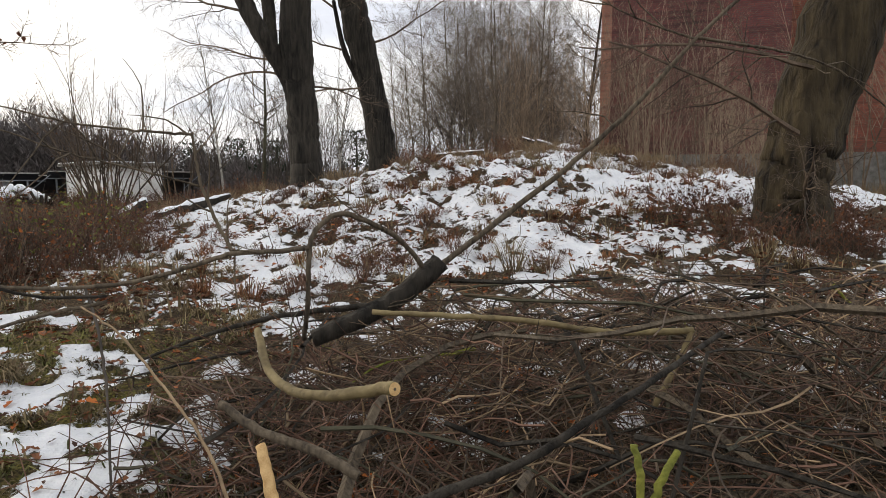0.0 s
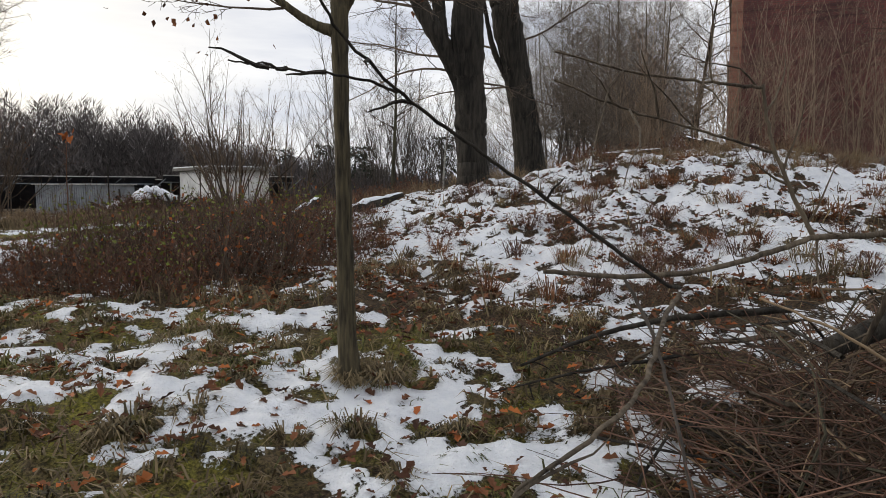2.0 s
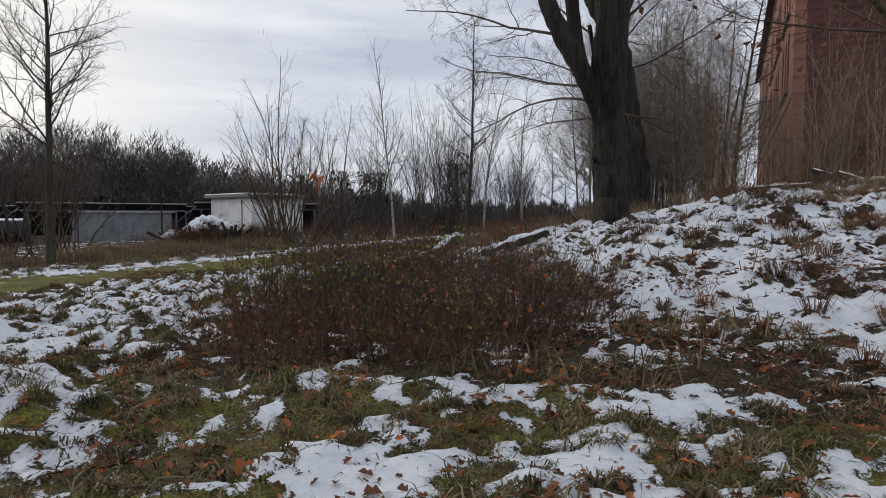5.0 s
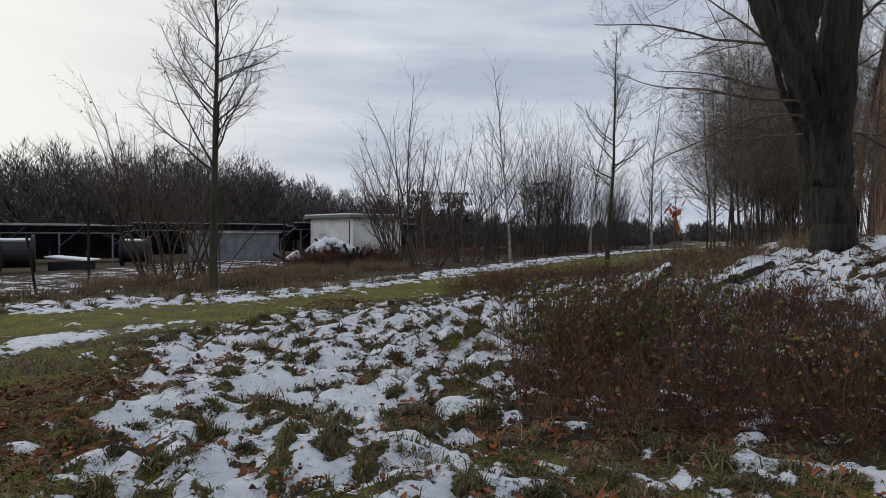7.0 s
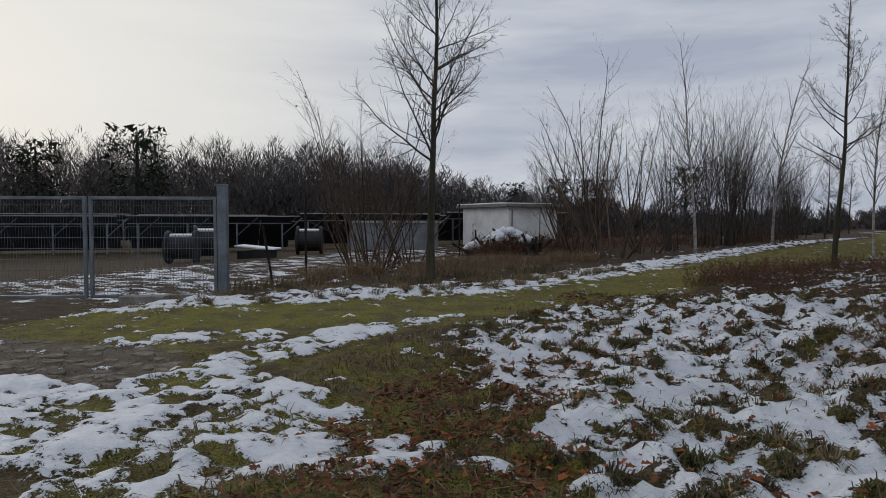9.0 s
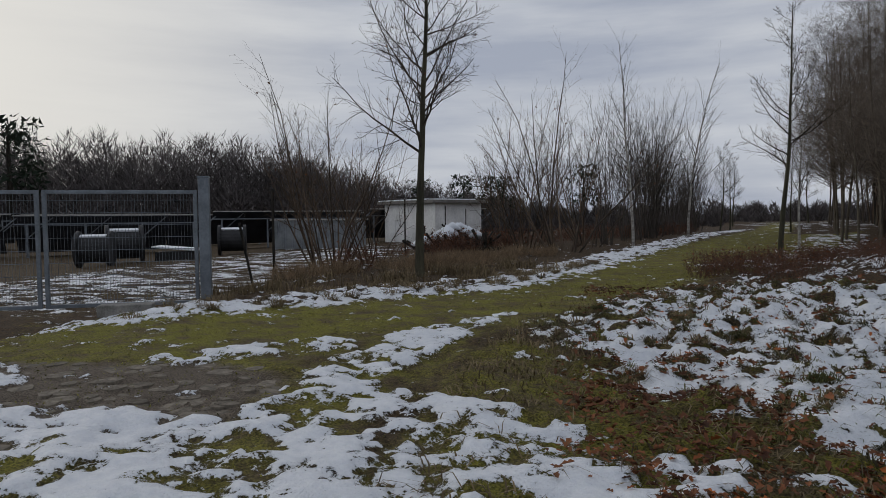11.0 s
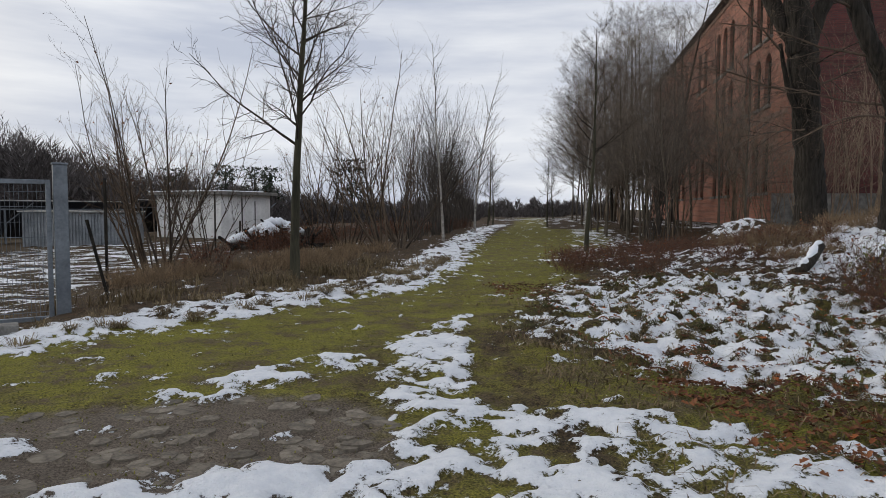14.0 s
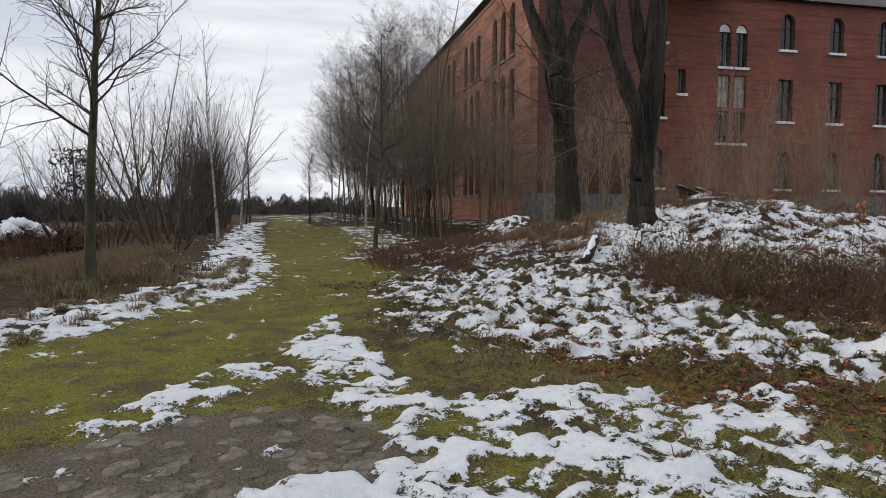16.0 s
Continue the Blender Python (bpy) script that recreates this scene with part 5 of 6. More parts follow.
wr = np.random.RandomState(99)
weed_a = weed_clump("dead_weeds", 1, 40, 0.6, 0.48, M_TWIG_RED, M_LEAF, "thicket of dead reddish-brown weed stalks", 230)
weed_b = weed_clump("dead_weeds", 2, 32, 0.85, 0.47, M_TWIG_RED, M_LEAF_GREEN, "dead weed stalks with some yellow-green leaves", 220)
weed_c = weed_clump("dry_grass_clump", 3, 90, 0.45, 0.4, M_TWIG_TAN, M_STRAW, "clump of dry straw-coloured grass", 40)
weed_d = weed_clump("dead_weeds", 4, 40, 0.7, 0.4, M_TWIG, M_LEAF_ORANGE, "dark weed stalks with orange withered leaves", 50)
placed = set()


def scatter(ob, count, poly, lo, hi):
    xs, ys = [p[0] for p in poly], [p[1] for p in poly]
    done = 0
    while done < count:
        x, y = min(xs) + (max(xs) - min(xs)) * wr.rand(), min(ys) + (max(ys) - min(ys)) * wr.rand()
        if float(inside(np.array([x]), np.array([y]), poly, 0.05)[0]) < 0.5:
            continue
        s, a = lo + (hi - lo) * wr.rand(), wr.rand() * 6.28
        if ob.name not in placed:
            placed.add(ob.name)
            place(ob, x, y, a, s)
        else:
            again(ob, x, y, a, s)
        done += 1


THICKET = [(-1.3, 5.4), (-1.2, 8.2), (0.4, 10.2), (1.4, 9.2), (2.3, 6.2), (1.6, 5.0), (0.2, 4.9)]
scatter(weed_a, 46, THICKET, 0.5, 1.0)
scatter(weed_b, 18, THICKET, 0.7, 1.15)
scatter(weed_d, 16, THICKET, 0.8, 1.2)
scatter(weed_a, 60, [(-3.4, 12.5), (-1.8, 17.5), (1.5, 18.0), (2.2, 13.0), (1.0, 10.6), (-1.2, 11.2)], 0.55, 0.95)
scatter(weed_a, 60, [(-10.8, 13.5), (-8.0, 26), (1.0, 46), (-1.0, 46), (-11.6, 26)], 0.9, 1.7)
scatter(weed_c, 60, [(-11.3, 11.0), (-10.5, 13.8), (-8.0, 15.0), (-6.0, 22), (-7.0, 22), (-11.6, 14)], 0.6, 1.1)
scatter(weed_a, 26, [(8.4, 4.6), (8.6, 7.6), (12.5, 8.0), (12.5, 4.6)], 0.5, 1.0)
scatter(weed_c, 46, [(1.8, 11.0), (2.4, 14.5), (4.0, 17.0), (9.0, 15.5), (12, 14), (11, 12.2), (5, 11.5)], 0.5, 1.0)
scatter(weed_a, 15, [(2.3, 5.0), (2.0, 9.0), (5.0, 7.5), (9.0, 7.0), (9.0, 4.8), (5.0, 4.6)], 0.3, 0.6)
scatter(weed_c, 36, [(4.2, 11.6), (5.5, 13.4), (9.5, 13.6), (11.5, 12.4), (10.5, 10.8), (6.0, 10.8)], 0.35, 0.75)
scatter(weed_a, 24, [(4.2, 11.6), (5.5, 13.6), (10.5, 13.4), (11.5, 11.4), (6.0, 11.2)], 0.4, 0.8)
scatter(weed_c, 40, [(7.0, 19), (7.0, 24), (28, 19), (28, 14), (14, 15)], 0.9, 1.8)
scatter(weed_c, 30, [(0.2, 11), (1.6, 17), (3.0, 17), (2.0, 12)], 0.5, 0.9)

stalk = tagged(new("tall_weed"), "tall thin weed stalk with an orange leaf cluster on top", "plant")
ts, tl = Shape(), Shape()
tr = np.random.RandomState(6)
zb = h1(-0.18, 5.55)
line = branch_line(tr, (-0.18, 5.55, zb - 0.05), (0.02, 0, 1), 1.62 - zb, 8, 0.02)
ts.tube(line, np.linspace(0.007, 0.003, 9), 5)
for i in (3, 4, 5, 6, 7):
    for _ in range(2):
        ts.tube(branch_line(tr, line[i], (tr.normal(), tr.normal(), 0.8), 0.18, 3, 0.2), [0.0025, 0.002, 0.0015, 0.001], 3, cap=False)
for _ in range(9):
    p = line[8] + tr.normal(0, 0.025, 3) + np.array((0, 0, -0.03))
    u, w = tr.normal(0, 0.03, 3), tr.normal(0, 0.03, 3)
    tl.add([p, p + u, p + u + w, p + w], [(0, 1, 2, 3)])
part("stalk", ts, M_TWIG_RED, stalk)
tagged(part("leaves", tl, M_LEAF_ORANGE, stalk, "withered orange leaves"), kind="stuff")

# ---- loose cover: blades, leaves, stones ----
def blades(name, count, area, low, high, mat, label, keep, lean=0.5, width=0.006):
    rng = np.random.RandomState(len(name) * 7 + count)
    x0, x1, y0, y1 = area
    x, y = x0 + (x1 - x0) * rng.rand(count), y0 + (y1 - y0) * rng.rand(count)
    ok = rng.rand(count) < keep(x, y)
    x, y = x[ok], y[ok]
    n = len(x)
    z = height(x, y)
    a = rng.rand(n) * 6.28
    L = low + (high - low) * rng.rand(n)
    dx, dy = np.cos(a), np.sin(a)
    bend = lean * (0.4 + rng.rand(n)) * L
    w = width * (0.6 + 0.8 * rng.rand(n))
    base = np.stack([x, y, z - 0.01], -1)
    side = np.stack([-dy, dx, 0 * x], -1) * w[:, None]
    mid = base + np.stack([dx * bend * 0.35, dy * bend * 0.35, L * 0.62], -1)
    tip = base + np.stack([dx * bend, dy * bend, L * (0.95 - 0.3 * lean)], -1)
    v = np.stack([base - side, base + side, mid + side * 0.7, mid - side * 0.7, tip], 1).reshape(-1, 3)
    k = np.arange(n) * 5
    f = [q for i in k.tolist() for q in ((i, i + 1, i + 2, i + 3), (i + 3, i + 2, i + 4))]
    return tagged(new(name, mesh_of(name, v, f, mat)), label, "grass", kind="stuff")


def clumpy(x, y, seed):
    return step(0.5, 0.62, fractal(x, y, 1.9, seed, 3))


bare = lambda x, y: 1 - step(0.5, 0.6, cover(x, y)[0])
blades("grass", 36000, (-5.8, 4.8, 1.2, 11.8), 0.04, 0.14, M_GRASS, "short green grass tufts among the snow",
       lambda x, y: clumpy(x, y, 21) * (0.35 + 0.65 * bare(x, y)) * np.maximum(0.9 * inside(x, y, TUSSOCK, 0.5), 0.7 * inside(x, y, [(-3.3, 1), (-3, 5.2), (1, 5), (4.8, 4.2), (5, 1)], 0.4)), 1.3, 0.0045)
blades("dry_grass", 70000, (-6, 5, 1.2, 12), 0.03, 0.12, M_STRAW, "flattened dry straw grass",
       lambda x, y: (0.25 + 0.75 * clumpy(x, y, 25)) * bare(x, y) * (1 - 0.85 * along(x, y, TRACK, 1.7)), 1.6, 0.0045)
blades("track_moss", 90000, (-12, -2.5, 2.5, 16), 0.01, 0.035, M_MOSS, "low moss and grass on the track",
       lambda x, y: bare(x, y) * cover(x, y)[1], 0.8, 0.005)
blades("verge_grass", 26000, (-12, -5, 10.5, 17), 0.12, 0.38, M_STRAW, "pale dry grass along the verge",
       lambda x, y: along(x, y, [(-11.6, 10.6), (-9.5, 12.3), (-8.0, 13.3), (-6.6, 16.5)], 0.75) * clumpy(x, y, 28), 0.8)
blades("mound_grass", 22000, (0.5, 13, 4.2, 17), 0.08, 0.3, M_STRAW, "dry brown grass on the mound",
       lambda x, y: clumpy(x, y, 30) * bare(x, y), 1.0)
blades("grass_tips", 60000, (-5.8, 4.9, 1.0, 11), 0.03, 0.085, M_GRASS, "thin grass tips poking through the snow",
       lambda x, y: (0.12 + 0.5 * clumpy(x * 2.4, y * 2.4, 52)) * np.maximum(inside(x, y, TUSSOCK, 0.4), inside(x, y, [(-3, 1), (-3, 5.2), (1, 5), (4.8, 4.2), (5, 1)], 0.4)), 1.2, 0.004)


def tufts(name, count, per_tuft, poly, mat, label, seed, tall=0.16):
    """Rounded grass tufts: many blades falling outward from each centre."""
    rng = np.random.RandomState(seed)
    xs, ys = [p[0] for p in poly], [p[1] for p in poly]
    ci = rng.randint(int(min(xs) / CELL) - 1, int(max(xs) / CELL) + 2, count * 4)
    cj = rng.randint(int(min(ys) / CELL) - 1, int(max(ys) / CELL) + 2, count * 4)
    cx, cy, _, tall_lump = lump_centres(ci, cj)
    ok = (inside(cx, cy, poly, 0.1) > 0.5) & (tall_lump > 0)
    cx, cy = cx[ok][:count], cy[ok][:count]
    size = 0.5 + 0.8 * rng.rand(len(cx))
    x0, y0, sz = np.repeat(cx, per_tuft), np.repeat(cy, per_tuft), np.repeat(size, per_tuft)
    n = len(x0)
    a, r = rng.rand(n) * 6.28, 0.07 * sz * np.sqrt(rng.rand(n))
    x, y = x0 + r * np.cos(a), y0 + r * np.sin(a)
    z = height(x, y) + 0.01
    L = tall * sz * (0.6 + 0.7 * rng.rand(n))
    a = a + rng.normal(0, 0.7, n)
    dx, dy = np.cos(a), np.sin(a)
    w = 0.0022 + 0.002 * rng.rand(n)
    side = np.stack([-dy * w, dx * w, 0 * x], -1)
    out = 0.45 + 0.5 * rng.rand(n)
    base = np.stack([x, y, z - 0.03], -1)
    mid = base + np.stack([dx * L * out * 0.5, dy * L * out * 0.5, L * 0.6], -1)
    tip = base + np.stack([dx * L * out * 1.2, dy * L * out * 1.2, L * (0.75 - 0.5 * out)], -1)
    v = np.stack([base - side, base + side, mid + side, mid - side, tip], 1).reshape(-1, 3)
    k = np.arange(n) * 5
    f = [q for i in k.tolist() for q in ((i, i + 1, i + 2, i + 3), (i + 3, i + 2, i + 4))]
    return tagged(new(name, mesh_of(name, v, f, mat)), label, "grass", kind="stuff")


tufts("grass_tufts", 170, 50, TUSSOCK, M_GRASS, "rounded green grass tufts poking through the snow", 71, 0.075)
tufts("old_grass_tufts", 330, 50, TUSSOCK, M_GRASS_OLD, "low dark brown grass tussocks poking through the snow", 70, 0.075)
tufts("straw_tufts", 90, 50, TUSSOCK, M_STRAW, "faded straw grass tufts among the snow", 72, 0.11)
tufts("near_tufts", 70, 70, [(-3, 1.2), (-3, 5.4), (0.5, 4.9), (4.4, 4.2), (4.6, 1.4)], M_GRASS, "green grass tufts round the young tree", 73, 0.07)
tufts("near_old_tufts", 150, 60, NEAR, M_GRASS_OLD, "flattened dark brown grass tussocks round the young tree", 69, 0.08)
tufts("straw_clumps", 160, 60, [(-2.4, 1.2), (-2.0, 6.0), (0.5, 5.0), (4.4, 4.4), (4.6, 1.4)], M_STRAW, "dry grass clumps round the young tree", 74, 0.09)
tufts("verge_tufts", 220, 60, [(-11.2, 8.6), (-9.2, 11.6), (-6.6, 14.5), (-5.4, 18), (-4.6, 18), (-6.2, 12.6), (-8.6, 9.6), (-10.8, 7.6)], M_STRAW, "dry grass tufts along the snowy verge", 75, 0.17)
tufts("mound_tufts", 80, 50, [(1.5, 9), (2.2, 5), (4.5, 4.4), (9, 5.4), (11, 9), (9, 13.5), (4, 12)], M_TWIG_RED, "brown dead grass clumps on the mound", 76, 0.22)
tufts("mound_straw", 60, 50, [(1.5, 9), (2.2, 5), (4.5, 4.4), (9, 5.4), (11, 9), (9, 13.5), (4, 12)], M_STRAW, "straw-coloured grass clumps on the mound", 77, 0.24)

tufts("bracken_clumps", 80, 60, MOUND, M_BRACKEN, "rust-brown dead bracken clumps on the mound", 78, 0.2)
tufts("root_tufts", 16, 70, [(2.84, 2.95), (2.84, 3.25), (3.2, 3.25), (3.22, 2.95)], M_STRAW, "dry grass tuft round the young tree's foot", 79, 0.13)


def leaf_litter(name, count, area, mat, label, keep, size):
    rng = np.random.RandomState(count)
    x0, x1, y0, y1 = area
    x, y = x0 + (x1 - x0) * rng.rand(count), y0 + (y1 - y0) * rng.rand(count)
    ok = rng.rand(count) < keep(x, y)
    x, y = x[ok], y[ok]
    n = len(x)
    z = height(x, y) + 0.035 + 0.012 * rng.rand(n)
    a, s = rng.rand(n) * 6.28, size * (0.5 + 0.9 * rng.rand(n))
    u = np.stack([np.cos(a), np.sin(a), 0.5 * rng.normal(0, 0.6, n)], -1) * s[:, None]
    w = np.stack([-np.sin(a), np.cos(a), 0.5 * rng.normal(0, 0.6, n)], -1) * s[:, None] * 0.7
    c = np.stack([x, y, z], -1)
    up = np.stack([0 * x, 0 * x, s * 0.35], -1)
    v = np.stack([c - u, c - 0.45 * u + 0.8 * w + up, c + 0.1 * u + 0.55 * w + 0.4 * up, c + 0.5 * u + 0.85 * w + up, c + u * 1.15, c + 0.45 * u - 0.8 * w + up,
                  c + 0.05 * u - 0.5 * w + 0.4 * up, c - 0.4 * u - 0.85 * w + up, c - 0.1 * up], 1).reshape(-1, 3)
    k = np.arange(n) * 9
    f = [(i + j, i + (j + 1) % 8, i + 8) for i in k.tolist() for j in range(8)]
    return tagged(new(name, mesh_of(name, v, f, mat)), label, "leaves", kind="stuff")


everywhere = lambda x, y: 0.25 + 0.75 * clumpy(x, y, 33)
leaf_litter("fallen_leaves", 30000, (-5.2, 9.5, 1.0, 12), M_LEAF, "fallen brown leaves scattered over ground and snow", lambda x, y: everywhere(x, y) * (0.3 + 0.7 * bare(x, y)), 0.025)
leaf_litter("orange_leaves", 6500, (-5.0, 9.0, 1.2, 9), M_LEAF_ORANGE, "bright orange fallen leaves", lambda x, y: (0.1 + 0.9 * clumpy(x, y, 41)) * (0.25 + 0.75 * bare(x, y)), 0.024)
leaf_litter("mound_leaves", 13000, (1.6, 11.5, 4.3, 13.5), M_LEAF, "brown leaves caught on the mound", lambda x, y: clumpy(x, y, 43) * (0.35 + 0.65 * bare(x, y)), 0.03)
leaf_litter("dark_leaves", 9000, (-5.6, -2.8, 1.0, 7), M_LEAF, "dark wet leaf litter beside the track", lambda x, y: bare(x, y) * along(x, y, [(-3.6, 1.5), (-4.4, 4.4), (-4.4, 6.2)], 0.7), 0.02)


# ---- brush pile ----
pr = np.random.RandomState(15)


def pile_top(x, y):
    """The brush pile's height above the ground."""
    e = ((x - 7.1) / 2.75) ** 2 + ((y - 2.75) / 1.75) ** 2
    return max(0.0, 0.78 * (1 - e ** 1.3))


def brush(name, count, r0, r1, length, mat, label, low=0.0):
    s = Shape()
    made = 0
    while made < count:
        x, y = 4.3 + 5.7 * pr.rand(), 1.0 + 3.6 * pr.rand()
        t = pile_top(x, y)
        if t <= 0.02:
            continue
        z0 = 0.1 - 0.26 * min(1.0, max(0.0, (x - 1.5) / 4.5))
        z = z0 + 0.02 + t * (low + (1 - low) * pr.rand())
        a = pr.rand() * 6.28
        way = (math.cos(a), math.sin(a), pr.normal(0.1, 0.62))
        L = length * (0.4 + 0.8 * pr.rand())
        pts = branch_line(pr, (x - way[0] * L / 2, y - way[1] * L / 2, z - way[2] * L / 2), way, L, 6, 0.2)
        pts[:, 1] = np.maximum(pts[:, 1], 0.95)
        pts[:, 2] = np.maximum(pts[:, 2], -0.2)
        pts[:, 2] = np.minimum(pts[:, 2], z0 + t + 0.16)
        r = r0 + (r1 - r0) * pr.rand() ** 2
        s.tube(pts, np.linspace(r, r * 0.45, 7), 4, cap=False)
        made += 1
    return tagged(new(name, s.mesh(name, mat)), label, "brush", kind="stuff")


brush("brush_twigs", 3000, 0.0015, 0.005, 1.0, M_TWIG, "tangle of thin dark cut twigs in the brush pile")
brush("brush_brown_twigs", 1500, 0.002, 0.006, 0.9, M_TWIG_RED, "tangle of thin red-brown twigs")
brush("brush_pale_twigs", 520, 0.002, 0.007, 1.0, M_TWIG_TAN, "pale tan twigs on the pile", 0.45)
brush("brush_branches", 170, 0.006, 0.015, 1.4, M_BARK_DARK, "dark cut branches in the pile", 0.25)
brush("brush_green_branches", 75, 0.006, 0.013, 1.5, M_BARK_GREEN, "greenish cut branches in the pile", 0.4)
brush("brush_thick_branches", 46, 0.012, 0.026, 1.5, M_BARK_YOUNG, "thicker grey-brown cut branches in the pile", 0.3)
brush("brush_mossy_branches", 8, 0.006, 0.011, 0.6, M_MOSSY, "yellow-green mossy branches in the pile", 0.55)
ls = Shape()
for _ in range(420):
    x, y = 4.2 + 1.8 * pr.rand(), 1.2 + 2.2 * pr.rand()
    a = pr.rand() * 6.28
    p = np.array((x, y, h1(x, y) + 0.03 + 0.5 * pr.rand() * pile_top(max(x, 5.2), y)))
    w = np.array((math.cos(a) * 0.5, math.sin(a) * 0.5, 0.25 * pr.normal()))
    ls.tube(branch_line(pr, p, w, 0.5 + 0.5 * pr.rand(), 5, 0.14), np.linspace(0.004, 0.0015, 6), 3, cap=False)
tagged(new("brush_fringe", ls.mesh("brush_fringe", M_TWIG_RED)), "loose thin twigs fringing the brush pile", "brush", kind="stuff")


def curve_points(pts, n=6):
    p = np.array(pts, float)
    t = np.linspace(0, 1, len(p))
    q = np.stack([np.interp(np.linspace(0, 1, len(p) * n), t, p[:, c]) for c in range(3)], -1)
    for _ in range(n):
        q[1:-1] = (q[:-2] + 2 * q[1:-1] + q[2:]) / 4
    return q


def branch_thing(name, label, limbs, mat, shoots=0, cut=False, seed=1, shoot_len=0.35):
    """A cut branch: its first limb, side limbs and thin shoots."""
    rng = np.random.RandomState(seed)
    root = tagged(new(name), label, "branch")
    tw = Shape()
    for k, (pts, r0, r1, *other) in enumerate(limbs):
        q = curve_points(pts)
        q[1:-1] += rng.normal(0, 0.0016, (len(q) - 2, 3))
        part("limb", Shape().tube(q, np.linspace(r0, r1, len(q)) * (1 + 0.03 * rng.normal(0, 1, len(q))), 8), other[0] if other else mat, root, smooth=True)
        for _ in range(shoots):
            i = rng.randint(1, len(q) - 1)
            d = q[i + 1] - q[i]
            d = d / np.linalg.norm(d) * 0.6 + rng.normal(0, 0.5, 3)
            tw.tube(branch_line(rng, q[i], d, shoot_len * (0.4 + rng.rand()), 5, 0.2), np.linspace(0.0045, 0.0012, 6), 4, cap=False)
    if shoots:
        tagged(part("side_growth", tw, mat, root, "thin side shoots"), kind="stuff")
    if cut:
        pts, r0, r1 = limbs[0][:3]
        q = curve_points(pts)
        d = (q[-1] - q[-2]) / np.linalg.norm(q[-1] - q[-2])
        part("cut_face", Shape().tube([q[-1] + d * 0.001, q[-1] + d * 0.004], r1 * 0.93, 14), M_WOOD_CUT, root, "fresh pale sawn end")
        part("pith", Shape().tube([q[-1] + d * 0.004, q[-1] + d * 0.0055], r1 * 0.22, 8), M_BARK_YOUNG, root, "darker heartwood")
    return root


branch_thing("sawn_branch", "curved branch with a freshly sawn pale end in the brush pile",
             [([(4.92, 1.95, 0.7), (4.99, 1.79, 0.59), (5.12, 1.63, 0.56), (5.27, 1.53, 0.59), (5.42, 1.45, 0.64), (5.45, 1.41, 0.65)], 0.014, 0.021)], M_WOOD_PEELED, cut=True, seed=2)
branch_thing("fallen_limb", "dark broken limb rising from the brush pile with long side branches",
             [([(5.0, 2.6, 0.5), (5.25, 2.64, 0.6), (5.44, 2.7, 0.7), (5.6, 2.76, 0.84)], 0.042, 0.056, M_BARK_DARK),
              ([(5.57, 2.76, 0.8), (5.83, 2.82, 0.99), (6.24, 2.9, 1.29), (6.6, 2.97, 1.6), (6.95, 3.06, 1.98), (7.3, 3.13, 2.28)], 0.016, 0.01),
              ([(5.53, 2.73, 0.8), (5.43, 2.63, 0.96), (5.29, 2.54, 1.05), (5.16, 2.45, 1.11), (5.07, 2.39, 1.05), (5.04, 2.33, 0.96), (5.04, 2.31, 0.77), (5.0, 2.39, 0.55)], 0.013, 0.011),
              ([(5.04, 2.33, 0.96), (4.9, 2.28, 0.95), (4.75, 2.23, 0.95), (4.56, 2.18, 0.89), (4.36, 2.13, 0.84), (4.12, 2.08, 0.83), (3.88, 2.04, 0.85)], 0.011, 0.007),
              ([(4.75, 2.24, 0.95), (4.67, 2.25, 1.11), (4.61, 2.27, 1.27), (4.59, 2.29, 1.44)], 0.008, 0.005),
              ([(4.59, 2.29, 1.43), (4.43, 2.24, 1.44), (4.19, 2.2, 1.46), (3.91, 2.16, 1.53)], 0.006, 0.003),
              ([(4.62, 2.27, 1.22), (4.38, 2.23, 1.29), (4.14, 2.19, 1.35), (3.91, 2.15, 1.44)], 0.005, 0.003),
              ([(6.95, 3.06, 1.98), (7.42, 3.09, 1.92), (7.78, 3.18, 1.85), (8.12, 3.25, 1.64)], 0.009, 0.004),
              ([(6.95, 3.06, 1.97), (6.66, 3.02, 2.05), (6.4, 2.94, 2.14)], 0.007, 0.003)], M_BARK_YOUNG, shoots=4, seed=3)
branch_thing("peeled_stick", "pale bent stick lying across the brush pile",
             [([(5.29, 2.49, 0.65), (5.65, 2.44, 0.64), (5.99, 2.38, 0.63), (6.33, 2.32, 0.58), (6.66, 2.26, 0.61)], 0.012, 0.015),
              ([(6.66, 2.26, 0.61), (6.57, 2.2, 0.47), (6.46, 2.14, 0.32)], 0.011, 0.014)], M_WOOD_PEELED, seed=4)
branch_thing("thick_branch", "thick grey-green branch low in the brush pile",
             [([(4.83, 1.78, 0.48), (4.98, 1.72, 0.4), (5.18, 1.66, 0.36), (5.32, 1.6, 0.3)], 0.015, 0.018)], M_BARK_YOUNG, seed=5)
branch_thing("grey_stick", "long grey stick standing at the pile's edge",
             [([(4.15, 2.23, 0.82), (4.23, 2.16, 0.66), (4.29, 2.09, 0.45), (4.35, 1.95, 0.05)], 0.006, 0.005)], M_TWIG_GREY, seed=6)
branch_thing("split_branch", "freshly split orange wood in the pile",
             [([(5.02, 1.57, 0.42), (5.06, 1.51, 0.33), (5.1, 1.45, 0.2)], 0.016, 0.022)], M_WOOD_CUT, seed=7)
branch_thing("long_branch", "long dark branch running through the pile",
             [([(5.5, 1.42, 0.3), (5.84, 1.5, 0.38), (6.01, 1.56, 0.47), (6.22, 1.66, 0.54), (6.65, 1.97, 0.67)], 0.016, 0.009)], M_BARK_DARK, shoots=4, seed=8)
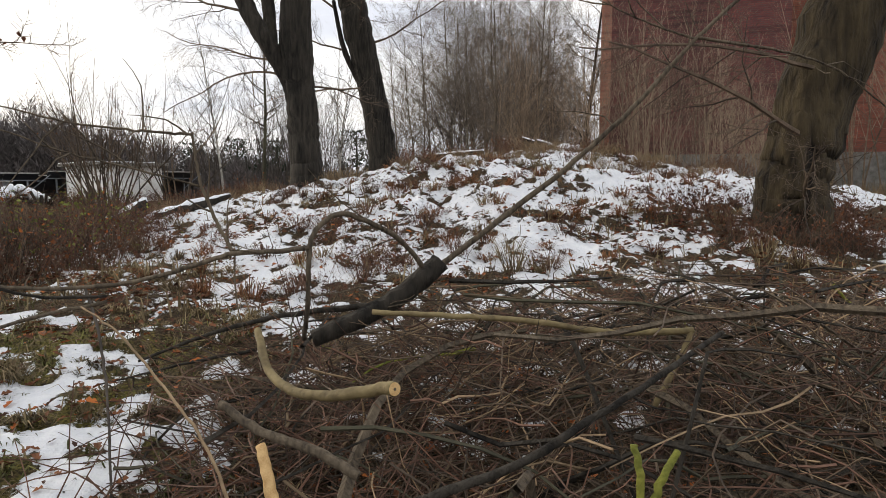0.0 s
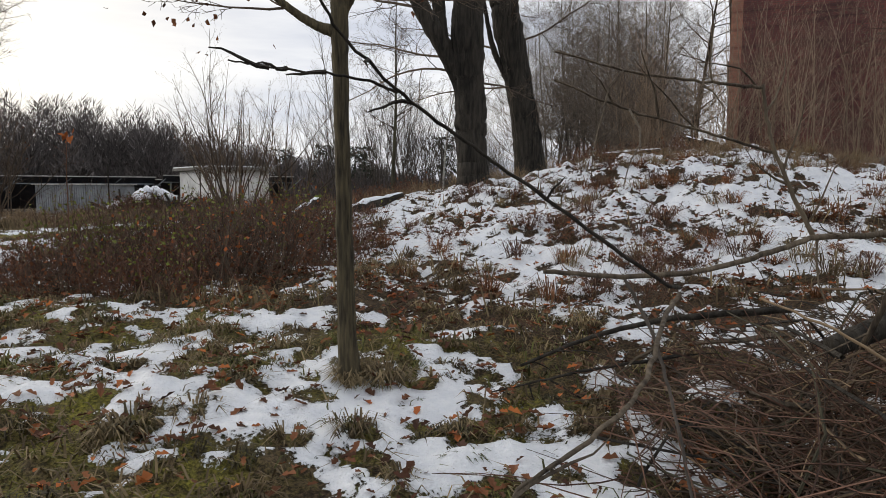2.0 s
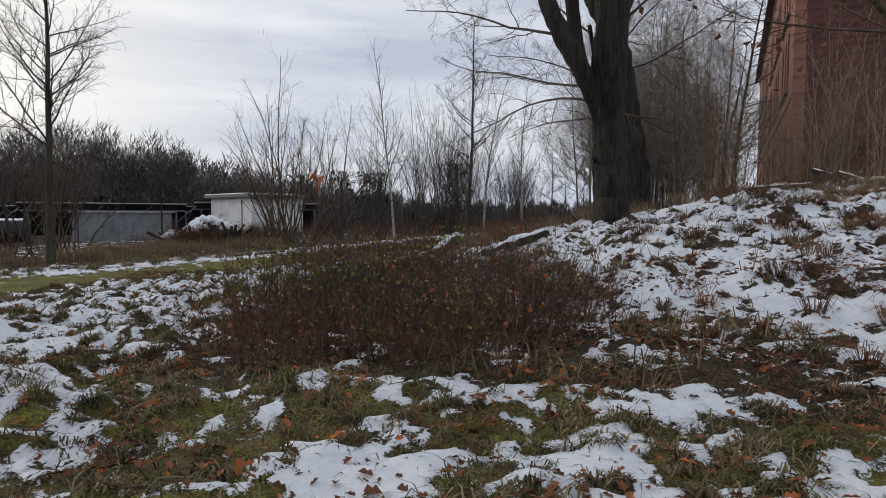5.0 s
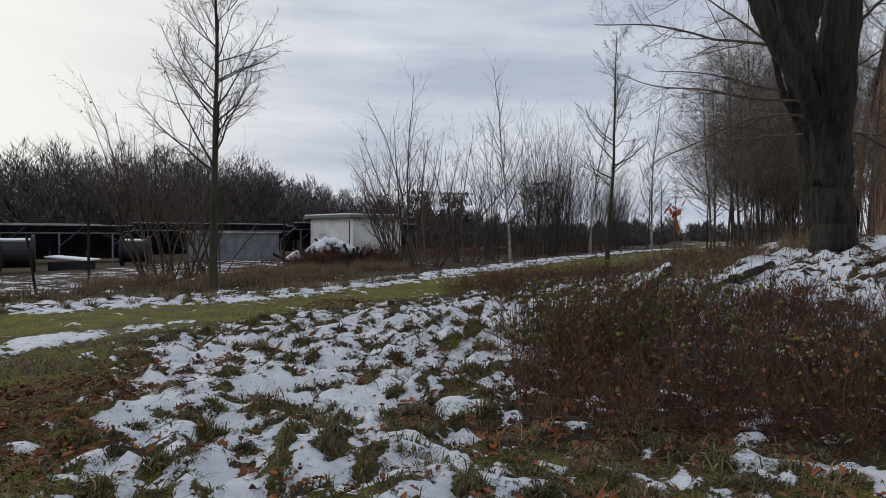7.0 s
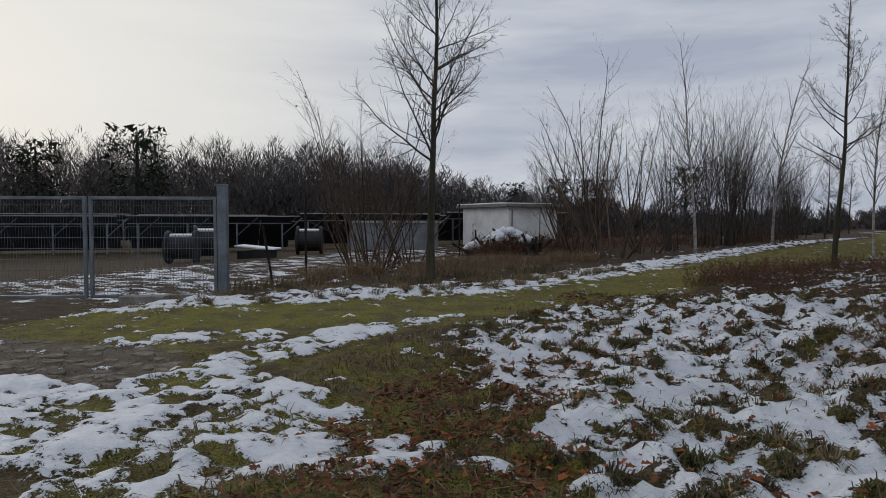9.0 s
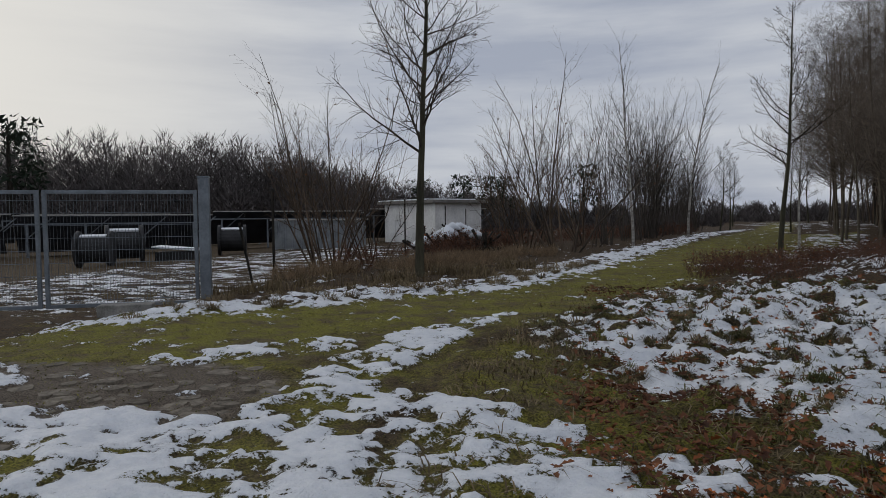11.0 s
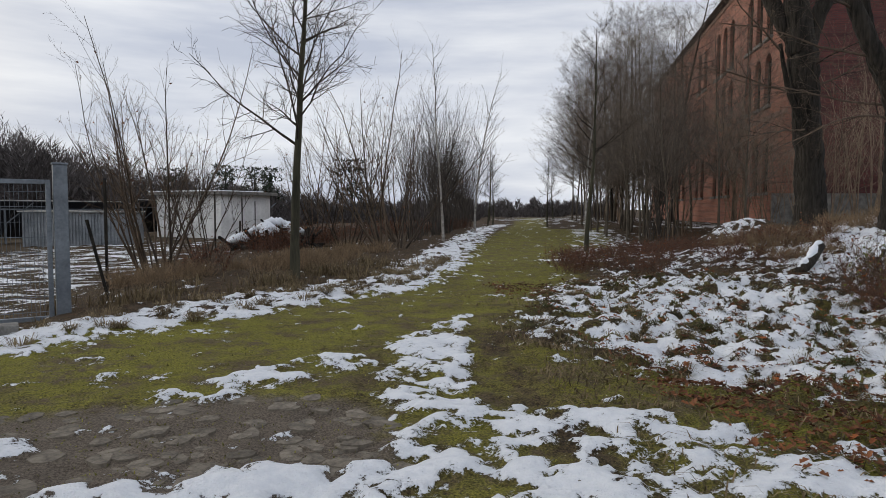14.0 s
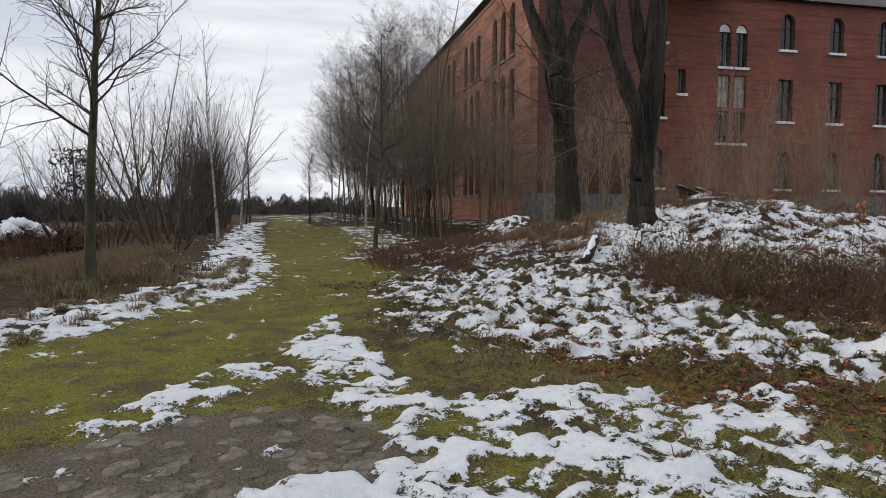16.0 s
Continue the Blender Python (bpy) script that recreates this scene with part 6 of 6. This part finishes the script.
branch_thing("mossy_stick", "short stick covered with yellow-green moss", [([(6.11, 1.25, 0.3), (6.12, 1.27, 0.45), (6.11, 1.31, 0.52)], 0.013, 0.01)], M_MOSSY, seed=9)
branch_thing("mossy_stick", "short stick covered with yellow-green moss", [([(6.12, 1.24, 0.3), (6.17, 1.27, 0.43), (6.24, 1.33, 0.49)], 0.013, 0.01)], M_MOSSY, seed=10)
branch_thing("long_twig", "long thin branch reaching out of the pile over the snow",
             [([(4.3, 2.1, 0.8), (4.18, 1.78, 0.85), (3.94, 1.62, 1.02), (3.78, 1.47, 1.13), (3.66, 1.37, 1.21), (3.56, 1.27, 1.28), (3.47, 1.17, 1.37), (3.45, 1.07, 1.44)], 0.006, 0.0022),
              ([(3.56, 1.27, 1.28), (3.5, 1.23, 1.3), (3.37, 1.18, 1.31), (3.29, 1.15, 1.32)], 0.003, 0.0014)],
             M_BARK_DARK, shoots=3, seed=11, shoot_len=0.1)
branch_thing("low_twig", "thin bent branch hanging over the snow", [([(3.77, 0.92, 0.62), (3.77, 0.97, 0.67), (3.88, 1.08, 0.69), (3.99, 1.24, 0.71), (4.06, 1.4, 0.73), (4.16, 1.72, 0.78), (4.3, 2.1, 0.78)], 0.0025, 0.007)], M_BARK_YOUNG, shoots=2, seed=12, shoot_len=0.15)
branch_thing("pale_branch", "long pale branch sloping over the pile", [([(4.4, 1.74, 0.83), (4.57, 1.65, 0.76), (4.77, 1.5, 0.62), (4.94, 1.35, 0.51), (5.05, 1.25, 0.3)], 0.003, 0.0055)], M_TWIG_TAN, seed=13)
branch_thing("dark_branch", "dark branch lying from the pile onto the snow", [([(3.85, 3.3, 0.2), (4.2, 3.45, 0.32), (4.6, 3.5, 0.42), (5.2, 3.4, 0.5)], 0.008, 0.02), ([(3.7, 3.1, 0.12), (4.1, 3.2, 0.2), (4.6, 3.2, 0.3)], 0.004, 0.01)], M_BARK_DARK, shoots=4, seed=14, shoot_len=0.4)

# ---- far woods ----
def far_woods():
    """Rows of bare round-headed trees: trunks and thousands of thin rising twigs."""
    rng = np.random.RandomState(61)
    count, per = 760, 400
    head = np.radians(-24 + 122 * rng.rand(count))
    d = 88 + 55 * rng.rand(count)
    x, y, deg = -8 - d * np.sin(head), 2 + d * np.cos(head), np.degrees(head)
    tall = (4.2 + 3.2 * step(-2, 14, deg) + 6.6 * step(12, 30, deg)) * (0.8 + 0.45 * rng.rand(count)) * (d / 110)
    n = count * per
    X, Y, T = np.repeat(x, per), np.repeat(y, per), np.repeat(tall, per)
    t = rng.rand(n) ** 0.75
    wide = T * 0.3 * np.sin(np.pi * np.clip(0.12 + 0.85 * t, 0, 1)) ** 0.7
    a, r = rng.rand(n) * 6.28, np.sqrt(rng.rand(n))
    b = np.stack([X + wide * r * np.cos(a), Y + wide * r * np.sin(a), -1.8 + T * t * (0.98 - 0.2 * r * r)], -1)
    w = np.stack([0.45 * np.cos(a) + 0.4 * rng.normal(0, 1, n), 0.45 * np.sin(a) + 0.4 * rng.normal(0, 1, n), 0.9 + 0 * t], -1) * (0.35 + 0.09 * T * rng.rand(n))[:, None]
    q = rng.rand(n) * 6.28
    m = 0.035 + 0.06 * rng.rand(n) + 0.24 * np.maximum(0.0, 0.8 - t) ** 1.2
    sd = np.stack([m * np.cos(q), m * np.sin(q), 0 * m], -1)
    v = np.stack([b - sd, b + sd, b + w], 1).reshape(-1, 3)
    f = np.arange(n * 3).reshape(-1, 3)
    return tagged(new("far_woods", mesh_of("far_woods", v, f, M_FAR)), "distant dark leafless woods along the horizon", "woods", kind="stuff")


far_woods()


def pine(seed, tall):
    rng = np.random.RandomState(seed)
    root = tagged(new("pine"), "distant dark round-crowned pine above the woods", "tree")
    part("trunk", Shape().tube([(0, 0, -1), (0.1, 0, tall * 0.5), (0, 0.1, tall * 0.95)], [0.3, 0.22, 0.08], 6), M_BARK_DARK, root)
    nd = Shape()
    for k in range(56):
        t = 0.45 + 0.55 * rng.rand()
        a = rng.rand() * 6.28
        r = tall * 0.24 * math.sqrt(rng.rand()) * (1.25 - 0.5 * t)
        c = np.array((r * math.cos(a), r * math.sin(a), tall * t))
        for j in range(16):
            o = rng.normal(0, 0.045 * tall, 3) * (1, 1, 0.5)
            s, w = rng.normal(0, 0.022 * tall, 3), rng.normal(0, 0.022 * tall, 3)
            nd.add([c + o, c + o + s, c + o + w], [(0, 1, 2)])
    part("needles", nd, M_PINE, root, "dense dark needle clumps")
    return root


pn = pine(5, 11.0)
PINES = [(-6.5, 105, 10.2, 1.0), (-19, 104, 9.0, 0.85), (-22, 110, 9.4, 0.9), (-26, 106, 9.2, 0.9), (-34, 108, 9.0, 0.85), (-71, 62, 0, 1.35), (-80, 55, 0, 1.15)]
for k, (x, y, _, s) in enumerate(PINES):
    m = Matrix.Translation((x, y, -1.8)) @ Matrix.Rotation(k * 1.3, 4, "Z") @ Matrix.Scale(s, 4)
    ob = pn if k == 0 else copy_thing(pn, Matrix.Identity(4))
    ob.matrix_basis = m

# worn flat stones set in the bare patch
rr = np.random.RandomState(8)
stone_meshes = []
for q in range(5):
    ring = [(math.cos(t) * (0.75 + 0.45 * rr.rand()), math.sin(t) * (0.5 + 0.4 * rr.rand())) for t in np.arange(8) * 2 * math.pi / 8]
    stone_v = [(0.13 * c, 0.13 * d, -0.03) for c, d in ring] + [(0.118 * c, 0.118 * d, 0.004 + 0.003 * rr.rand()) for c, d in ring] + [(0, 0, 0.011)]
    stone_f = [(8 + i, 8 + (i + 1) % 8, 16) for i in range(8)] + [(i, (i + 1) % 8, 8 + (i + 1) % 8, 8 + i) for i in range(8)]
    stone_meshes.append(mesh_of("cobble", stone_v, stone_f, M_STONE))
for k in range(230):
    x, y = -10.4 + 3.4 * rr.rand(), 3.5 + 2.5 * rr.rand()
    if float(inside(np.array([x]), np.array([y]), [(-10.4, 3.6), (-10.0, 5.5), (-8.2, 5.9), (-7.2, 5.5), (-7.0, 4.2), (-8.5, 3.4)], 0.05)[0]) < 0.5:
        continue
    c = new("cobble", stone_meshes[k % 5])
    c.parent = ground
    c.matrix_basis = Matrix.Translation((x, y, h1(x, y))) @ Matrix.Rotation(rr.rand() * 6.28, 4, "Z") @ Matrix.Scale(0.4 + 0.55 * rr.rand(), 4)
